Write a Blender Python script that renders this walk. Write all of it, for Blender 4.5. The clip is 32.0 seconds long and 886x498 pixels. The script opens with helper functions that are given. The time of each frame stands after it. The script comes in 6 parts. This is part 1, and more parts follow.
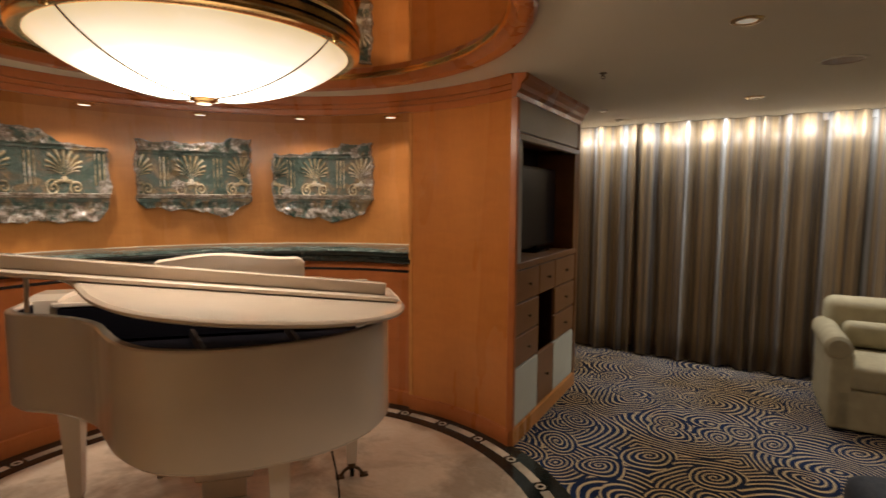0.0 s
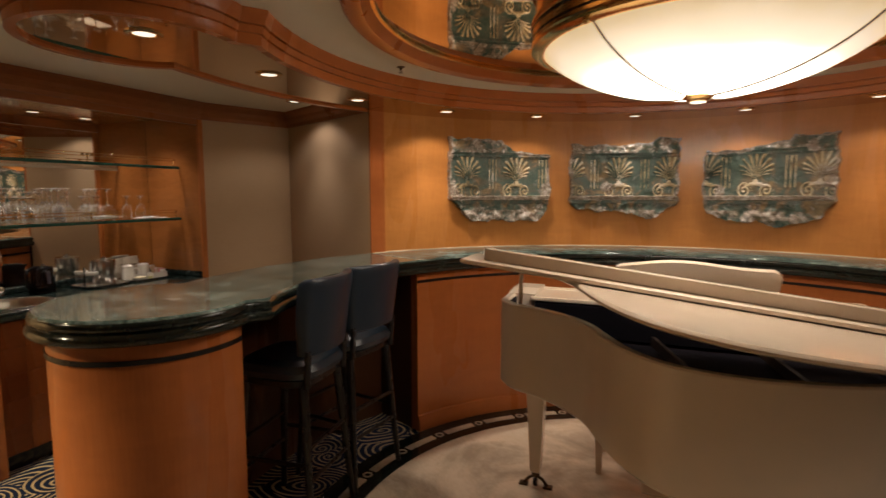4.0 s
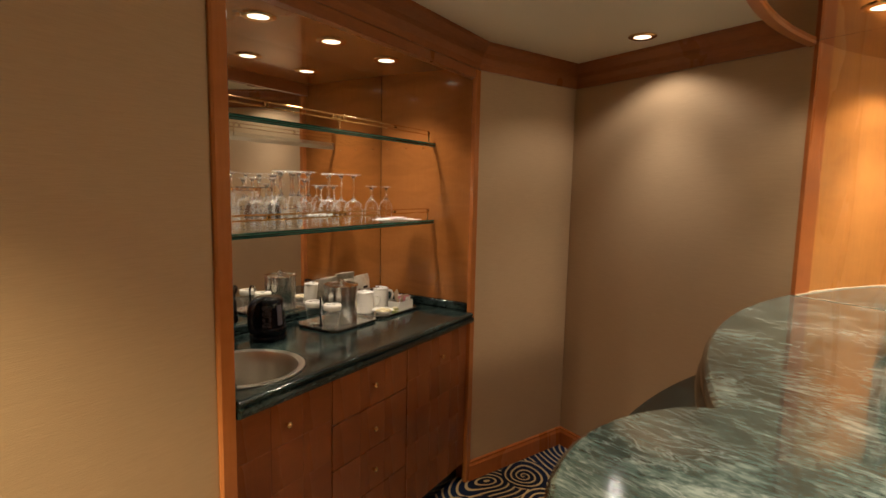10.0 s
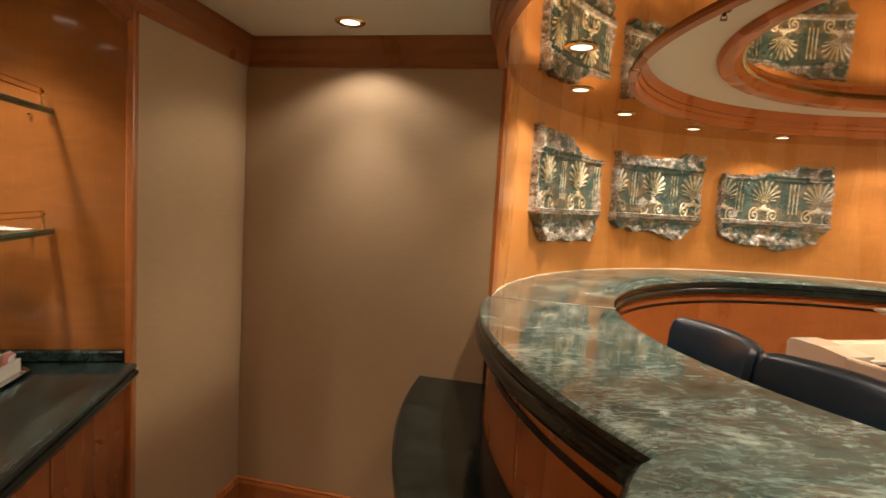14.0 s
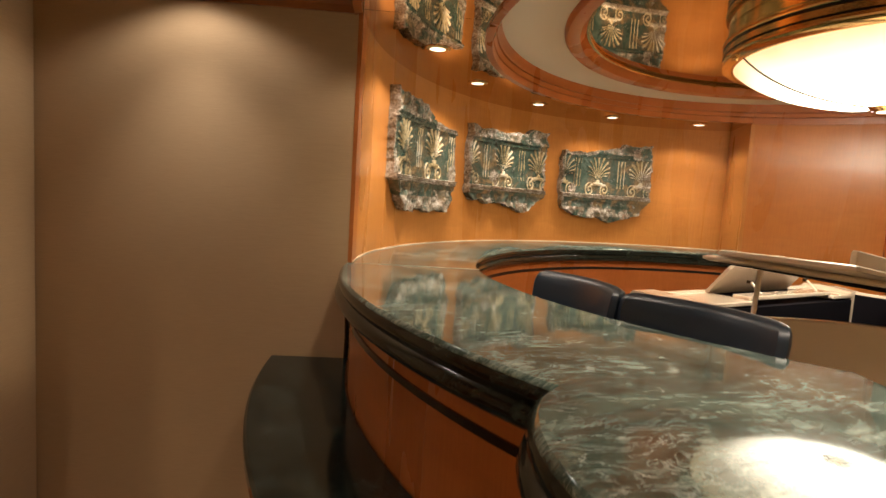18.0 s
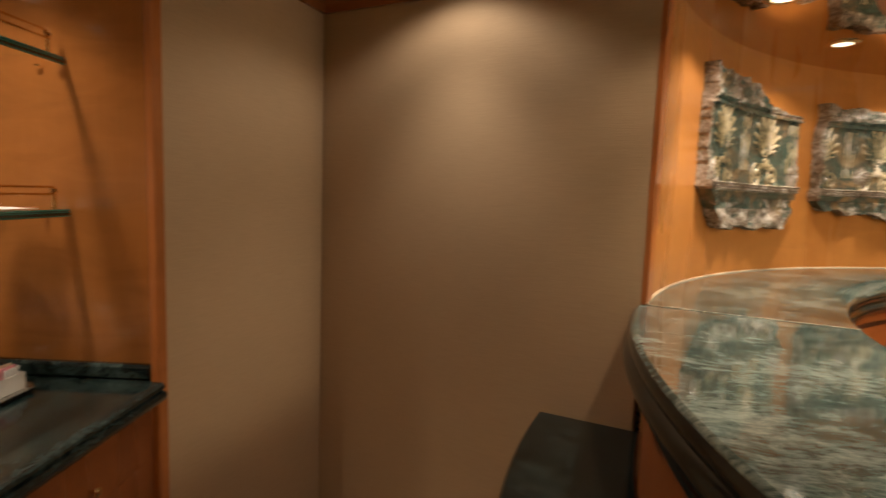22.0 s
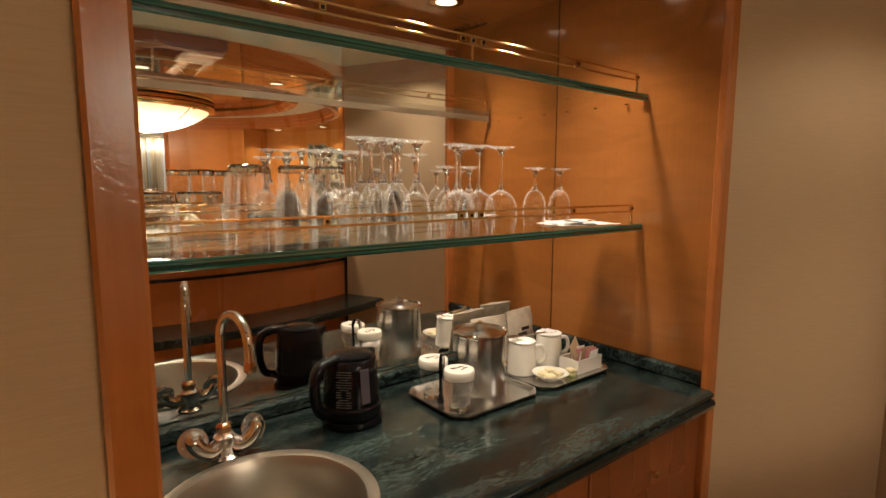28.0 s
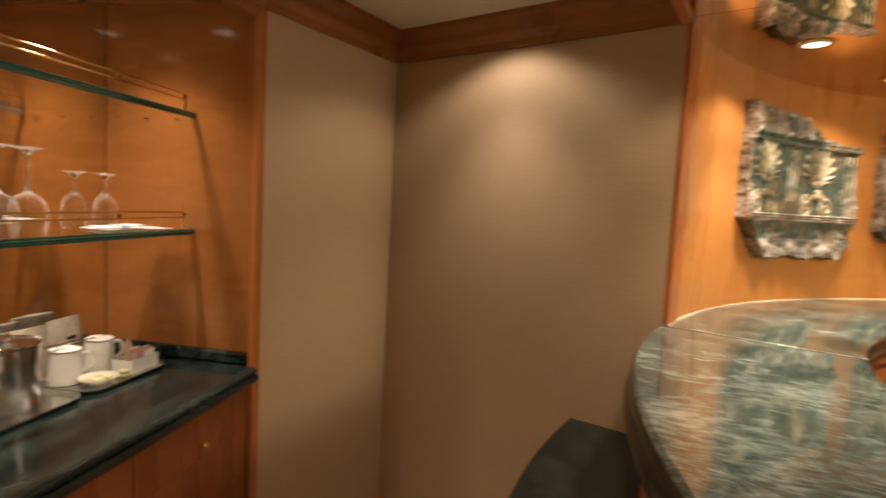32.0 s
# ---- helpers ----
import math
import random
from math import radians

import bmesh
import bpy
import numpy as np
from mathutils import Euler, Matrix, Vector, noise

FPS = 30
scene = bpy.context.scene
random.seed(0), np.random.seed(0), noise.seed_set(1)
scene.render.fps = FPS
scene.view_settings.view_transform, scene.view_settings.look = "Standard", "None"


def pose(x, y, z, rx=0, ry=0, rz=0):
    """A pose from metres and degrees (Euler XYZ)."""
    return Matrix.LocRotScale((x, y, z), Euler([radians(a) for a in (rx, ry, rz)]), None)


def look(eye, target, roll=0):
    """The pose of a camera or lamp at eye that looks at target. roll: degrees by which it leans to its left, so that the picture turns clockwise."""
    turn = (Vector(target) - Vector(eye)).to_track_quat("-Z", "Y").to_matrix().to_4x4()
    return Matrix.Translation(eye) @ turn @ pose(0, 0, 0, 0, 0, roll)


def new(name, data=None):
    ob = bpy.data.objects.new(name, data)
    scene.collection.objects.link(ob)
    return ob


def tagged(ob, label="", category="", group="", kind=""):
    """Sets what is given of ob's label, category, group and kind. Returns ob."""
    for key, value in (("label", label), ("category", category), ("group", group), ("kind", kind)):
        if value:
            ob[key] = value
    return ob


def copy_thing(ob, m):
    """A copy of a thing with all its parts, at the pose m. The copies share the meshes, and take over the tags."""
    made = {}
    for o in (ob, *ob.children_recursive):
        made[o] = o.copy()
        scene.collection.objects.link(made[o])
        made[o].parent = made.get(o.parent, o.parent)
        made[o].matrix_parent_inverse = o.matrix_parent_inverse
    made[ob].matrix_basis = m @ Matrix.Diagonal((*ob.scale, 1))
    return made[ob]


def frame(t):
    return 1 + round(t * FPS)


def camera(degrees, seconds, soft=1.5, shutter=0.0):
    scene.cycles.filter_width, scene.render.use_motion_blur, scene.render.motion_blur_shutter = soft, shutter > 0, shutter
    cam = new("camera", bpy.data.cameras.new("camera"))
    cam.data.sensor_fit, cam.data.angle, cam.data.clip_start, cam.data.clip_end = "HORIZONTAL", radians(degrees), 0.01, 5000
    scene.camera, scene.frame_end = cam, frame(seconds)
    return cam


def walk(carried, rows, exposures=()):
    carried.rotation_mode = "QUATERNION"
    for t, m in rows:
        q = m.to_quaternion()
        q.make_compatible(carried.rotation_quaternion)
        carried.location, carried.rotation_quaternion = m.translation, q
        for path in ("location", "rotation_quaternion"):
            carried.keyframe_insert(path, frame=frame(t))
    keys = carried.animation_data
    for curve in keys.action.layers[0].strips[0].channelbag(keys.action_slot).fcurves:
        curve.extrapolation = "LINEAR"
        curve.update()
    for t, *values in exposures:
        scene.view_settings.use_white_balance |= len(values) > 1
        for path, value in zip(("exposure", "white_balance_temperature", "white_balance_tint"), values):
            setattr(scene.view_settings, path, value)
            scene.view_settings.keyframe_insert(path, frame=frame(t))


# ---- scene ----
EXPO = 0.0
BOWL_POWER = 8.5
P_BULB, P_RING, P_BAR, P_CORNER, P_NOOK, P_COVE = 42.0, 25.0, 20.0, 14.5, 17.0, 66.0
# these also feed fill downlights added out of view
P_ROOM, P_HALL_FILL = 24.0, 340.0
LID_ANGLE = 6.5
STOOLS = ((-157.9, 1.615, -1.7), (-142.2, 1.631, -4.2))
EXPOSURES = ((0.0, -0.22, 5900, 14), (2.0, -0.32, 5950, 14), (4.5, -0.40, 6000, 14), (7.0, 0.04, 6250, 10), (9.0, 0.32, 6050, 8), (12.0, 0.50, 6200, 10), (14.5, 0.60, 6050, 8), (19.5, 0.28, 6200, 9), (22.0, 0.16, 6250, 10), (24.5, 0.56, 6250, 10), (29.0, 0.66, 6250, 10), (32.0, 0.6, 6250, 10))
# The walk: seconds, eye (m), heading to the right of +y, pitch, roll (degrees)
PATH = [
    (0.0, 1.156, -0.006, 1.428, -12.96, -5.45, 0.30),
    (0.5, 1.139, 0.034, 1.432, -18.73, -5.51, 0.13),
    (1.0, 1.115, 0.051, 1.430, -25.97, -5.69, 0.09),
    (1.5, 1.068, 0.013, 1.434, -32.64, -5.59, -0.02),
    (2.0, 0.987, -0.052, 1.447, -37.70, -5.57, -0.03),
    (2.5, 0.929, -0.128, 1.452, -40.92, -5.59, -0.04),
    (3.0, 0.881, -0.162, 1.449, -43.65, -5.63, -0.07),
    (3.5, 0.814, -0.156, 1.448, -46.82, -5.73, -0.08),
    (4.0, 0.706, -0.122, 1.454, -50.32, -5.79, -0.05),
    (4.5, 0.607, -0.110, 1.460, -54.17, -5.89, -0.03),
    (6.5, -0.117, -0.146, 1.489, -57.71, -6.90, 0.17),
    (7.0, -0.325, -0.165, 1.474, -57.74, -6.87, 0.42),
    (7.5, -0.552, -0.245, 1.492, -57.54, -7.02, 0.52),
    (8.0, -0.730, -0.271, 1.489, -57.64, -7.11, 0.60),
    (8.5, -0.903, -0.358, 1.471, -57.76, -6.97, 0.55),
    (9.0, -1.050, -0.445, 1.461, -58.28, -6.48, 0.81),
    (9.5, -1.189, -0.462, 1.443, -58.21, -6.46, 1.01),
    (10.0, -1.285, -0.420, 1.448, -58.64, -6.55, 1.21),
    (10.5, -1.417, -0.424, 1.457, -58.43, -6.88, 1.30),
    (11.0, -1.511, -0.466, 1.461, -57.07, -6.53, 1.59),
    (11.5, -1.614, -0.463, 1.469, -52.01, -6.81, 1.78),
    (12.0, -1.681, -0.442, 1.448, -47.44, -6.48, 2.15),
    (12.5, -1.788, -0.465, 1.440, -39.18, -6.13, 2.62),
    (13.0, -1.853, -0.452, 1.443, -26.90, -5.66, 3.06),
    (13.5, -1.884, -0.412, 1.440, -19.20, -5.32, 3.27),
    (14.0, -1.948, -0.406, 1.453, -14.53, -5.21, 3.48),
    (14.5, -1.997, -0.438, 1.453, -10.89, -5.03, 3.58),
    (15.0, -2.016, -0.460, 1.439, -7.77, -4.93, 3.57),
    (15.5, -2.013, -0.457, 1.414, -5.03, -4.95, 3.57),
    (17.5, -2.019, -0.349, 1.324, 0.96, -5.11, 3.63),
    (18.0, -2.005, -0.275, 1.329, 1.75, -5.21, 3.59),
    (18.5, -1.968, -0.157, 1.338, 1.70, -5.31, 3.49),
    (19.0, -1.950, -0.070, 1.352, 1.26, -5.35, 3.54),
    (19.5, -1.966, 0.007, 1.380, 0.54, -5.48, 3.42),
    (20.0, -2.011, 0.112, 1.382, -0.38, -5.33, 3.23),
    (20.5, -2.034, 0.188, 1.356, -2.68, -5.20, 2.86),
    (21.0, -2.066, 0.201, 1.364, -10.37, -5.63, 2.62),
    (21.5, -2.080, 0.185, 1.362, -20.29, -5.68, 2.25),
    (22.0, -2.092, 0.176, 1.362, -28.41, -5.91, 2.02),
    (22.5, -2.092, 0.149, 1.360, -36.68, -5.91, 1.74),
    (23.0, -2.086, 0.145, 1.376, -45.03, -6.59, 1.33),
    (23.5, -2.097, 0.113, 1.379, -51.92, -6.67, 0.96),
    (24.0, -2.108, 0.080, 1.382, -58.16, -6.71, 0.72),
    (24.5, -2.115, 0.065, 1.379, -63.44, -6.94, 0.39),
    (25.0, -2.122, 0.056, 1.385, -69.64, -7.15, 0.12),
    (25.5, -2.125, 0.058, 1.382, -73.48, -7.04, -0.20),
    (26.0, -2.132, 0.053, 1.382, -75.57, -6.84, -0.17),
    (26.5, -2.138, 0.042, 1.383, -76.52, -6.94, -0.01),
    (28.5, -2.134, 0.026, 1.410, -79.12, -6.83, 0.19),
    (29.0, -2.127, 0.043, 1.411, -79.32, -6.71, 0.15),
    (29.5, -2.125, 0.047, 1.422, -78.28, -6.88, 0.42),
    (30.0, -2.113, 0.041, 1.425, -74.22, -6.90, 0.95),
    (30.5, -2.105, 0.057, 1.433, -67.81, -7.19, 1.51),
    (31.0, -2.051, 0.067, 1.438, -58.33, -6.99, 2.26),
    (31.5, -1.941, 0.053, 1.425, -47.10, -5.98, 2.70),
    (32.0, -1.859, 0.022, 1.414, -37.35, -4.84, 3.00),
]


def carried_pose(x, y, z, heading, pitch, roll):
    h, p = radians(heading), radians(pitch)
    way = Vector((math.sin(h) * math.cos(p), math.cos(h) * math.cos(p), math.sin(p)))
    return look((x, y, z), Vector((x, y, z)) + way, roll)


cam = camera(79.4, 32.0, soft=1.5, shutter=0.6)
walk(cam, [(row[0], carried_pose(*row[1:])) for row in PATH], exposures=[(t, EXPO + e, k, tint) for t, e, k, tint in EXPOSURES])

# ---- plan, in metres ----
CX, CY = -0.222, 1.844                # middle of the round music alcove
R_WALL, R_LEDGE, R_LOW = 2.07, 1.57, 1.615
Z_SOFFIT, Z_CEIL, Z_MIRROR, Z_BAR = 1.995, 2.10, 2.135, 1.07
A_PIL, A_CAB, A_END = 75.9, 45.6, 182.4   # pilaster, cabinet corner, end of the curved wall (degrees about the middle)
BULB, R_BULB = (-1.499, 0.296), 0.373
NOOK, NOOK_TURN = (-3.36, 1.012), 26.9     # right front corner of the bar niche
_t = radians(NOOK_TURN)
NU, NW = Vector((math.sin(_t), -math.cos(_t), 0)), Vector((-math.cos(_t), -math.sin(_t), 0))
NOOK_W, NOOK_D = 1.335, 0.557
Z_NOOK = 2.005
CAB = (CX + R_LEDGE * math.cos(radians(A_CAB)), CY + R_LEDGE * math.sin(radians(A_CAB)))
CAB_DIR = Vector((0.29, 0.957, 0)).normalized()
CAB_OUT = Vector((CAB_DIR.y, -CAB_DIR.x, 0))
CURT_P, CURT_DIR = Vector((1.90, 5.09, 0)), Vector((0.941, -0.338, 0)).normalized()


def pc(r, a, z=0.0):
    return Vector((CX + r * math.cos(radians(a)), CY + r * math.sin(radians(a)), z))


def nk(s, d, z=0.0):
    """A place in the niche: s along its front from the right, d into the wall."""
    return Vector((NOOK[0], NOOK[1], z)) + NU * s + NW * d


# local frame of the niche: x to the left along the front, y into the wall ... as a pose
NOOK_M = Matrix(((NU.x, NW.x, 0, NOOK[0]), (NU.y, NW.y, 0, NOOK[1]), (0, 0, 1, 0), (0, 0, 0, 1)))

# ---- world and lamps ----
world = bpy.data.worlds.new("night_indoors")
scene.world = world
world.use_nodes = True
world.node_tree.nodes["Background"].inputs[0].default_value = (0.02, 0.018, 0.015, 1)
world.node_tree.nodes["Background"].inputs[1].default_value = 0.3

WARM = (1.0, 0.80, 0.60)


def spot(place, power, target=None, size=100, blend=0.6, colour=WARM, radius=0.025):
    data = bpy.data.lights.new("downlight_lamp", "SPOT")
    data.energy, data.spot_size, data.spot_blend, data.color, data.shadow_soft_size = power, radians(size), blend, colour, radius
    ob = new("downlight_lamp", data)
    p = Vector(place)
    ob.matrix_basis = look(p, target if target else p - Vector((0, 0, 1)))
    return ob


# ---- materials ----
class Mat:
    """A node material under construction."""

    def __init__(self, name, rough=0.5, metal=0.0, colour=None, coat=0.0, spec=None):
        self.m = bpy.data.materials.new(name)
        self.m.use_nodes = True
        self.nt = self.m.node_tree
        self.b = self.nt.nodes["Principled BSDF"]
        self.b.inputs["Roughness"].default_value = rough
        self.b.inputs["Metallic"].default_value = metal
        self.b.inputs["Coat Weight"].default_value = coat
        self.b.inputs["Coat Roughness"].default_value = 0.08
        if spec is not None:
            self.b.inputs["Specular IOR Level"].default_value = spec
        if colour:
            self.b.inputs["Base Color"].default_value = (*colour, 1)

    def n(self, kind, props=(), **inputs):
        node = self.nt.nodes.new("ShaderNode" + kind)
        props = dict(props)
        if "blend_type" in props:
            node.blend_type = props["blend_type"]
        if "operation" in props:
            node.operation = props["operation"]
        if "feature" in props:
            node.feature = props["feature"]
        if "voronoi_dimensions" in props:
            node.voronoi_dimensions = props["voronoi_dimensions"]
        if "attribute_name" in props:
            node.attribute_name = props["attribute_name"]
        for key, value in inputs.items():
            self.feed(node, key.replace("_", " "), value)
        return node

    def feed(self, node, key, value):
        socket = node.inputs[int(key[1:])] if key[0] == "i" and key[1:].isdigit() else node.inputs[key]
        if isinstance(value, bpy.types.NodeSocket):
            self.nt.links.new(value, socket)
        else:
            socket.default_value = value

    def out(self, key, value):
        self.feed(self.b, key, value)
        return self

    def coords(self, scale=(1, 1, 1), kind="Object", turn=(0, 0, 0)):
        t = self.n("TexCoord")
        return self.n("Mapping", Vector=t.outputs[kind], Scale=scale, Rotation=turn).outputs[0]

    def noise(self, vec, scale, detail=4.0, rough=0.6, warp=0.0):
        return self.n("TexNoise", Vector=vec, Scale=scale, Detail=detail, Roughness=rough, Distortion=warp).outputs["Fac"]

    def ramp(self, fac, *stops, mode="LINEAR"):
        node = self.n("ValToRGB", Fac=fac)
        node.color_ramp.interpolation = mode
        e = node.color_ramp.elements
        while len(e) < len(stops):
            e.new(0.5)
        for el, (pos, col) in zip(e, stops):
            el.position = pos
            el.color = (*col, 1) if isinstance(col, tuple) else (col, col, col, 1)
        return node.outputs[0]

    def mix(self, fac, a, b, kind="MIX"):
        node = self.n("MixRGB", {"blend_type": kind})
        for key, value in (("Fac", fac), ("Color1", a), ("Color2", b)):
            self.feed(node, key, (*value, 1) if isinstance(value, tuple) and len(value) == 3 else value)
        return node.outputs[0]

    def math(self, op, a, b=0.0, c=None):
        node = self.n("Math", {"operation": op})
        for k, v in enumerate((a, b) if c is None else (a, b, c)):
            self.feed(node, "i%d" % k, v)
        return node.outputs[0]

    def bump(self, height, strength=0.2, distance=0.002):
        self.out("Normal", self.n("Bump", Height=height, Strength=strength, Distance=distance).outputs[0])
        return self


def wood(name, dark, light, rough=0.28, grain=(14, 14, 0.9), coat=0.28, figure=0.35, peel=0.0):
    w = Mat(name, rough, coat=coat, spec=0.28)
    vec = w.coords(grain)
    fine = w.noise(vec, 9.0, 6, 0.65, 0.4)
    broad = w.noise(w.coords((2.2, 2.2, 0.35)), 1.6, 3, 0.5, 0.8)
    chatoy = w.noise(w.coords((1.5, 1.5, 5.0)), 3.0, 3, 0.5, 1.0)
    col = w.ramp(w.mix(0.45, fine, broad), (0.3, dark), (0.72, light))
    rnd = w.n("ObjectInfo").outputs["Random"]
    col = w.mix(figure, col, w.ramp(chatoy, (0.3, tuple(c * 0.72 for c in light)), (0.7, light)), "MIX")
    col = w.mix(w.math("MULTIPLY", rnd, 0.12), col, dark)
    w.out("Base Color", col)
    w.out("Roughness", w.ramp(broad, (0.2, rough - 0.06), (0.8, rough + 0.08)))
    w.bump(fine, 0.06, 0.001)
    if peel:
        w.out("Coat Normal", w.n("Bump", Height=w.noise(w.coords(), 110.0, 2, 0.5), Strength=peel, Distance=0.002).outputs[0])
    return w.m


def plain(name, colour, rough=0.5, metal=0.0, var=0.12, scale=6.0, coat=0.0, bump=0.0, bscale=400.0):
    p = Mat(name, rough, metal, coat=coat)
    vec = p.coords()
    big = p.noise(vec, scale, 4, 0.6)
    lo, hi = tuple(max(0, c * (1 - var)) for c in colour), tuple(min(1, c * (1 + var * 0.6)) for c in colour)
    p.out("Base Color", p.ramp(big, (0.3, lo), (0.7, hi)))
    p.out("Roughness", p.ramp(p.noise(vec, scale * 4, 3), (0.3, max(0.02, rough * 0.85)), (0.7, min(1, rough * 1.15))))
    if bump:
        p.bump(p.noise(vec, bscale, 3), bump, 0.001)
    return p.m


def marble(name, ground, mid, vein, pale, scale=1.0, rough=0.07, turn=-0.26, blots=0.8, coat=0.4):
    """Streaked serpentine marble: long brushed streaks, cloudy blots and thin pale threads."""
    w = Mat(name, rough, coat=coat)
    vec = w.coords((scale,) * 3, turn=(0, 0, turn))
    warp = w.n("TexNoise", Vector=vec, Scale=1.8, Detail=4.0, Roughness=0.55).outputs["Color"]
    vec2 = w.n("MixRGB", {"blend_type": "LINEAR_LIGHT"}, Fac=0.085, Color1=vec, Color2=warp).outputs[0]
    body = w.noise(vec2, 7.0, 10, 0.76, 0.3)
    streak = w.noise(w.n("Mapping", Vector=vec2, Scale=(11.0, 38.0, 24.0)).outputs[0], 2.0, 8, 0.78, 0.25)
    col = w.ramp(w.mix(0.46, body, streak), (0.38, ground), (0.5, mid), (0.62, vein))
    patch = w.ramp(w.noise(vec, 2.6, 5, 0.6, 0.6), (0.36, 0.55), (0.54, 1.0))
    col = w.mix(1.0, col, patch, "MULTIPLY")
    gate = w.ramp(w.noise(vec, 2.1, 4), (0.45, 0.0), (0.65, 1.0))
    thread = w.ramp(w.noise(w.n("Mapping", Vector=vec2, Scale=(3.5, 9.0, 5.0)).outputs[0], 3.0, 7, 0.62, 0.8), (0.485, 0.0), (0.50, 0.8), (0.515, 0.0))
    col = w.mix(w.math("MULTIPLY", thread, w.math("MULTIPLY", gate, 0.5)), col, pale)
    blot = w.ramp(w.noise(w.n("Mapping", Vector=vec2, Scale=(1.6, 4.0, 2.6)).outputs[0], 10.0, 9, 0.82), (0.58, 0.0), (0.72, blots))
    col = w.mix(w.math("MULTIPLY", blot, w.math("MULTIPLY_ADD", gate, 0.8, 0.2)), col, pale)
    w.out("Base Color", col)
    w.out("Roughness", w.ramp(body, (0.3, rough * 0.7), (0.7, rough * 1.5)))
    return w.m


WOOD = wood("honey_maple_veneer", (0.37, 0.130, 0.027), (0.60, 0.262, 0.063))
WOOD_LOW = wood("red_cherry_veneer", (0.30, 0.080, 0.018), (0.46, 0.146, 0.036))
WOOD_PANEL = wood("orange_cherry_veneer", (0.36, 0.110, 0.020), (0.56, 0.205, 0.042))
DARK_WOOD = wood("near_black_cherry", (0.035, 0.014, 0.006), (0.075, 0.028, 0.011))
BASE_A = wood("dark_cherry_square", (0.185, 0.050, 0.012), (0.285, 0.088, 0.023))
BASE_B = wood("dark_cherry_square_crossgrain", (0.165, 0.044, 0.011), (0.26, 0.080, 0.021), grain=(0.9, 0.9, 14))
CROWN = wood("cherry_moulding", (0.20, 0.06, 0.018), (0.34, 0.12, 0.035), rough=0.3, grain=(3, 3, 20))
WOOD_NOOK = wood("cherry_niche_panel", (0.235, 0.080, 0.017), (0.365, 0.137, 0.031), rough=0.2, coat=0.6, figure=0.6)
LACQUER = wood("glossy_lacquered_cherry", (0.32, 0.098, 0.023), (0.48, 0.165, 0.042), rough=0.22, coat=1.0, peel=0.6)
BRONZE = plain("dark_bronze", (0.10, 0.065, 0.035), 0.35, 0.9, 0.2, 12)
SMOKED = plain("smoked_grey_plastic", (0.085, 0.075, 0.09), 0.2)
LABEL_GREY = plain("grey_printing", (0.085, 0.07, 0.07), 0.6)
PALE_YELLOW = plain("pale_yellow_wrapper", (0.66, 0.58, 0.36), 0.5)
TEA_GREEN = plain("green_wrapper", (0.30, 0.36, 0.10), 0.5)
PINK = plain("pink_sachet", (0.62, 0.24, 0.26), 0.6)
KRAFT = plain("tan_card", (0.50, 0.36, 0.22), 0.7)
FOIL = plain("pale_foil", (0.38, 0.33, 0.26), 0.32, 0.15, 0.25, 40, 0, 0.5, 60)
NAVY_CLOTH = plain("blue_grey_cloth", (0.035, 0.042, 0.055), 0.85, 0, 0.2, 20, 0, 0.3, 400)
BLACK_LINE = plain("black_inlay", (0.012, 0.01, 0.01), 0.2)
GREEN = marble("green_marble", (0.016, 0.032, 0.027), (0.072, 0.108, 0.092), (0.31, 0.37, 0.32), (0.70, 0.73, 0.67), 1.0, 0.045, blots=0.42)


def worktop_marble():
    """Nearly black serpentine with brushed grey-green bands and fine white scratches."""
    w = Mat("dark_green_marble", 0.12)
    vec = w.coords()
    warp = w.n("TexNoise", Vector=vec, Scale=3.0, Detail=4.0, Roughness=0.6).outputs["Color"]
    vec = w.n("MixRGB", {"blend_type": "LINEAR_LIGHT"}, Fac=0.05, Color1=vec, Color2=warp).outputs[0]
    bands = w.noise(w.n("Mapping", Vector=vec, Scale=(1.5, 9.0, 9.0), Rotation=(0, 0, 0.18)).outputs[0], 1.6, 5, 0.6)
    fibre = w.noise(w.n("Mapping", Vector=vec, Scale=(24.0, 70.0, 60.0), Rotation=(0, 0, 0.35)).outputs[0], 2.0, 7, 0.75)
    col = w.ramp(w.mix(0.5, bands, fibre), (0.39, (0.0026, 0.0050, 0.0048)), (0.49, (0.0095, 0.0170, 0.0160)), (0.60, (0.042, 0.062, 0.056)))
    gate = w.ramp(bands, (0.48, 0.0), (0.62, 1.0))
    scratch = w.ramp(w.noise(w.n("Mapping", Vector=vec, Scale=(12.0, 46.0, 30.0), Rotation=(0, 0, -0.3)).outputs[0], 2.2, 8, 0.8), (0.63, 0.0), (0.74, 0.5))
    col = w.mix(w.math("MULTIPLY", scratch, w.math("MULTIPLY_ADD", gate, 0.75, 0.15)), col, (0.22, 0.26, 0.25))
    w.out("Base Color", col)
    w.out("Roughness", w.ramp(fibre, (0.3, 0.08), (0.7, 0.18)))
    return w.m


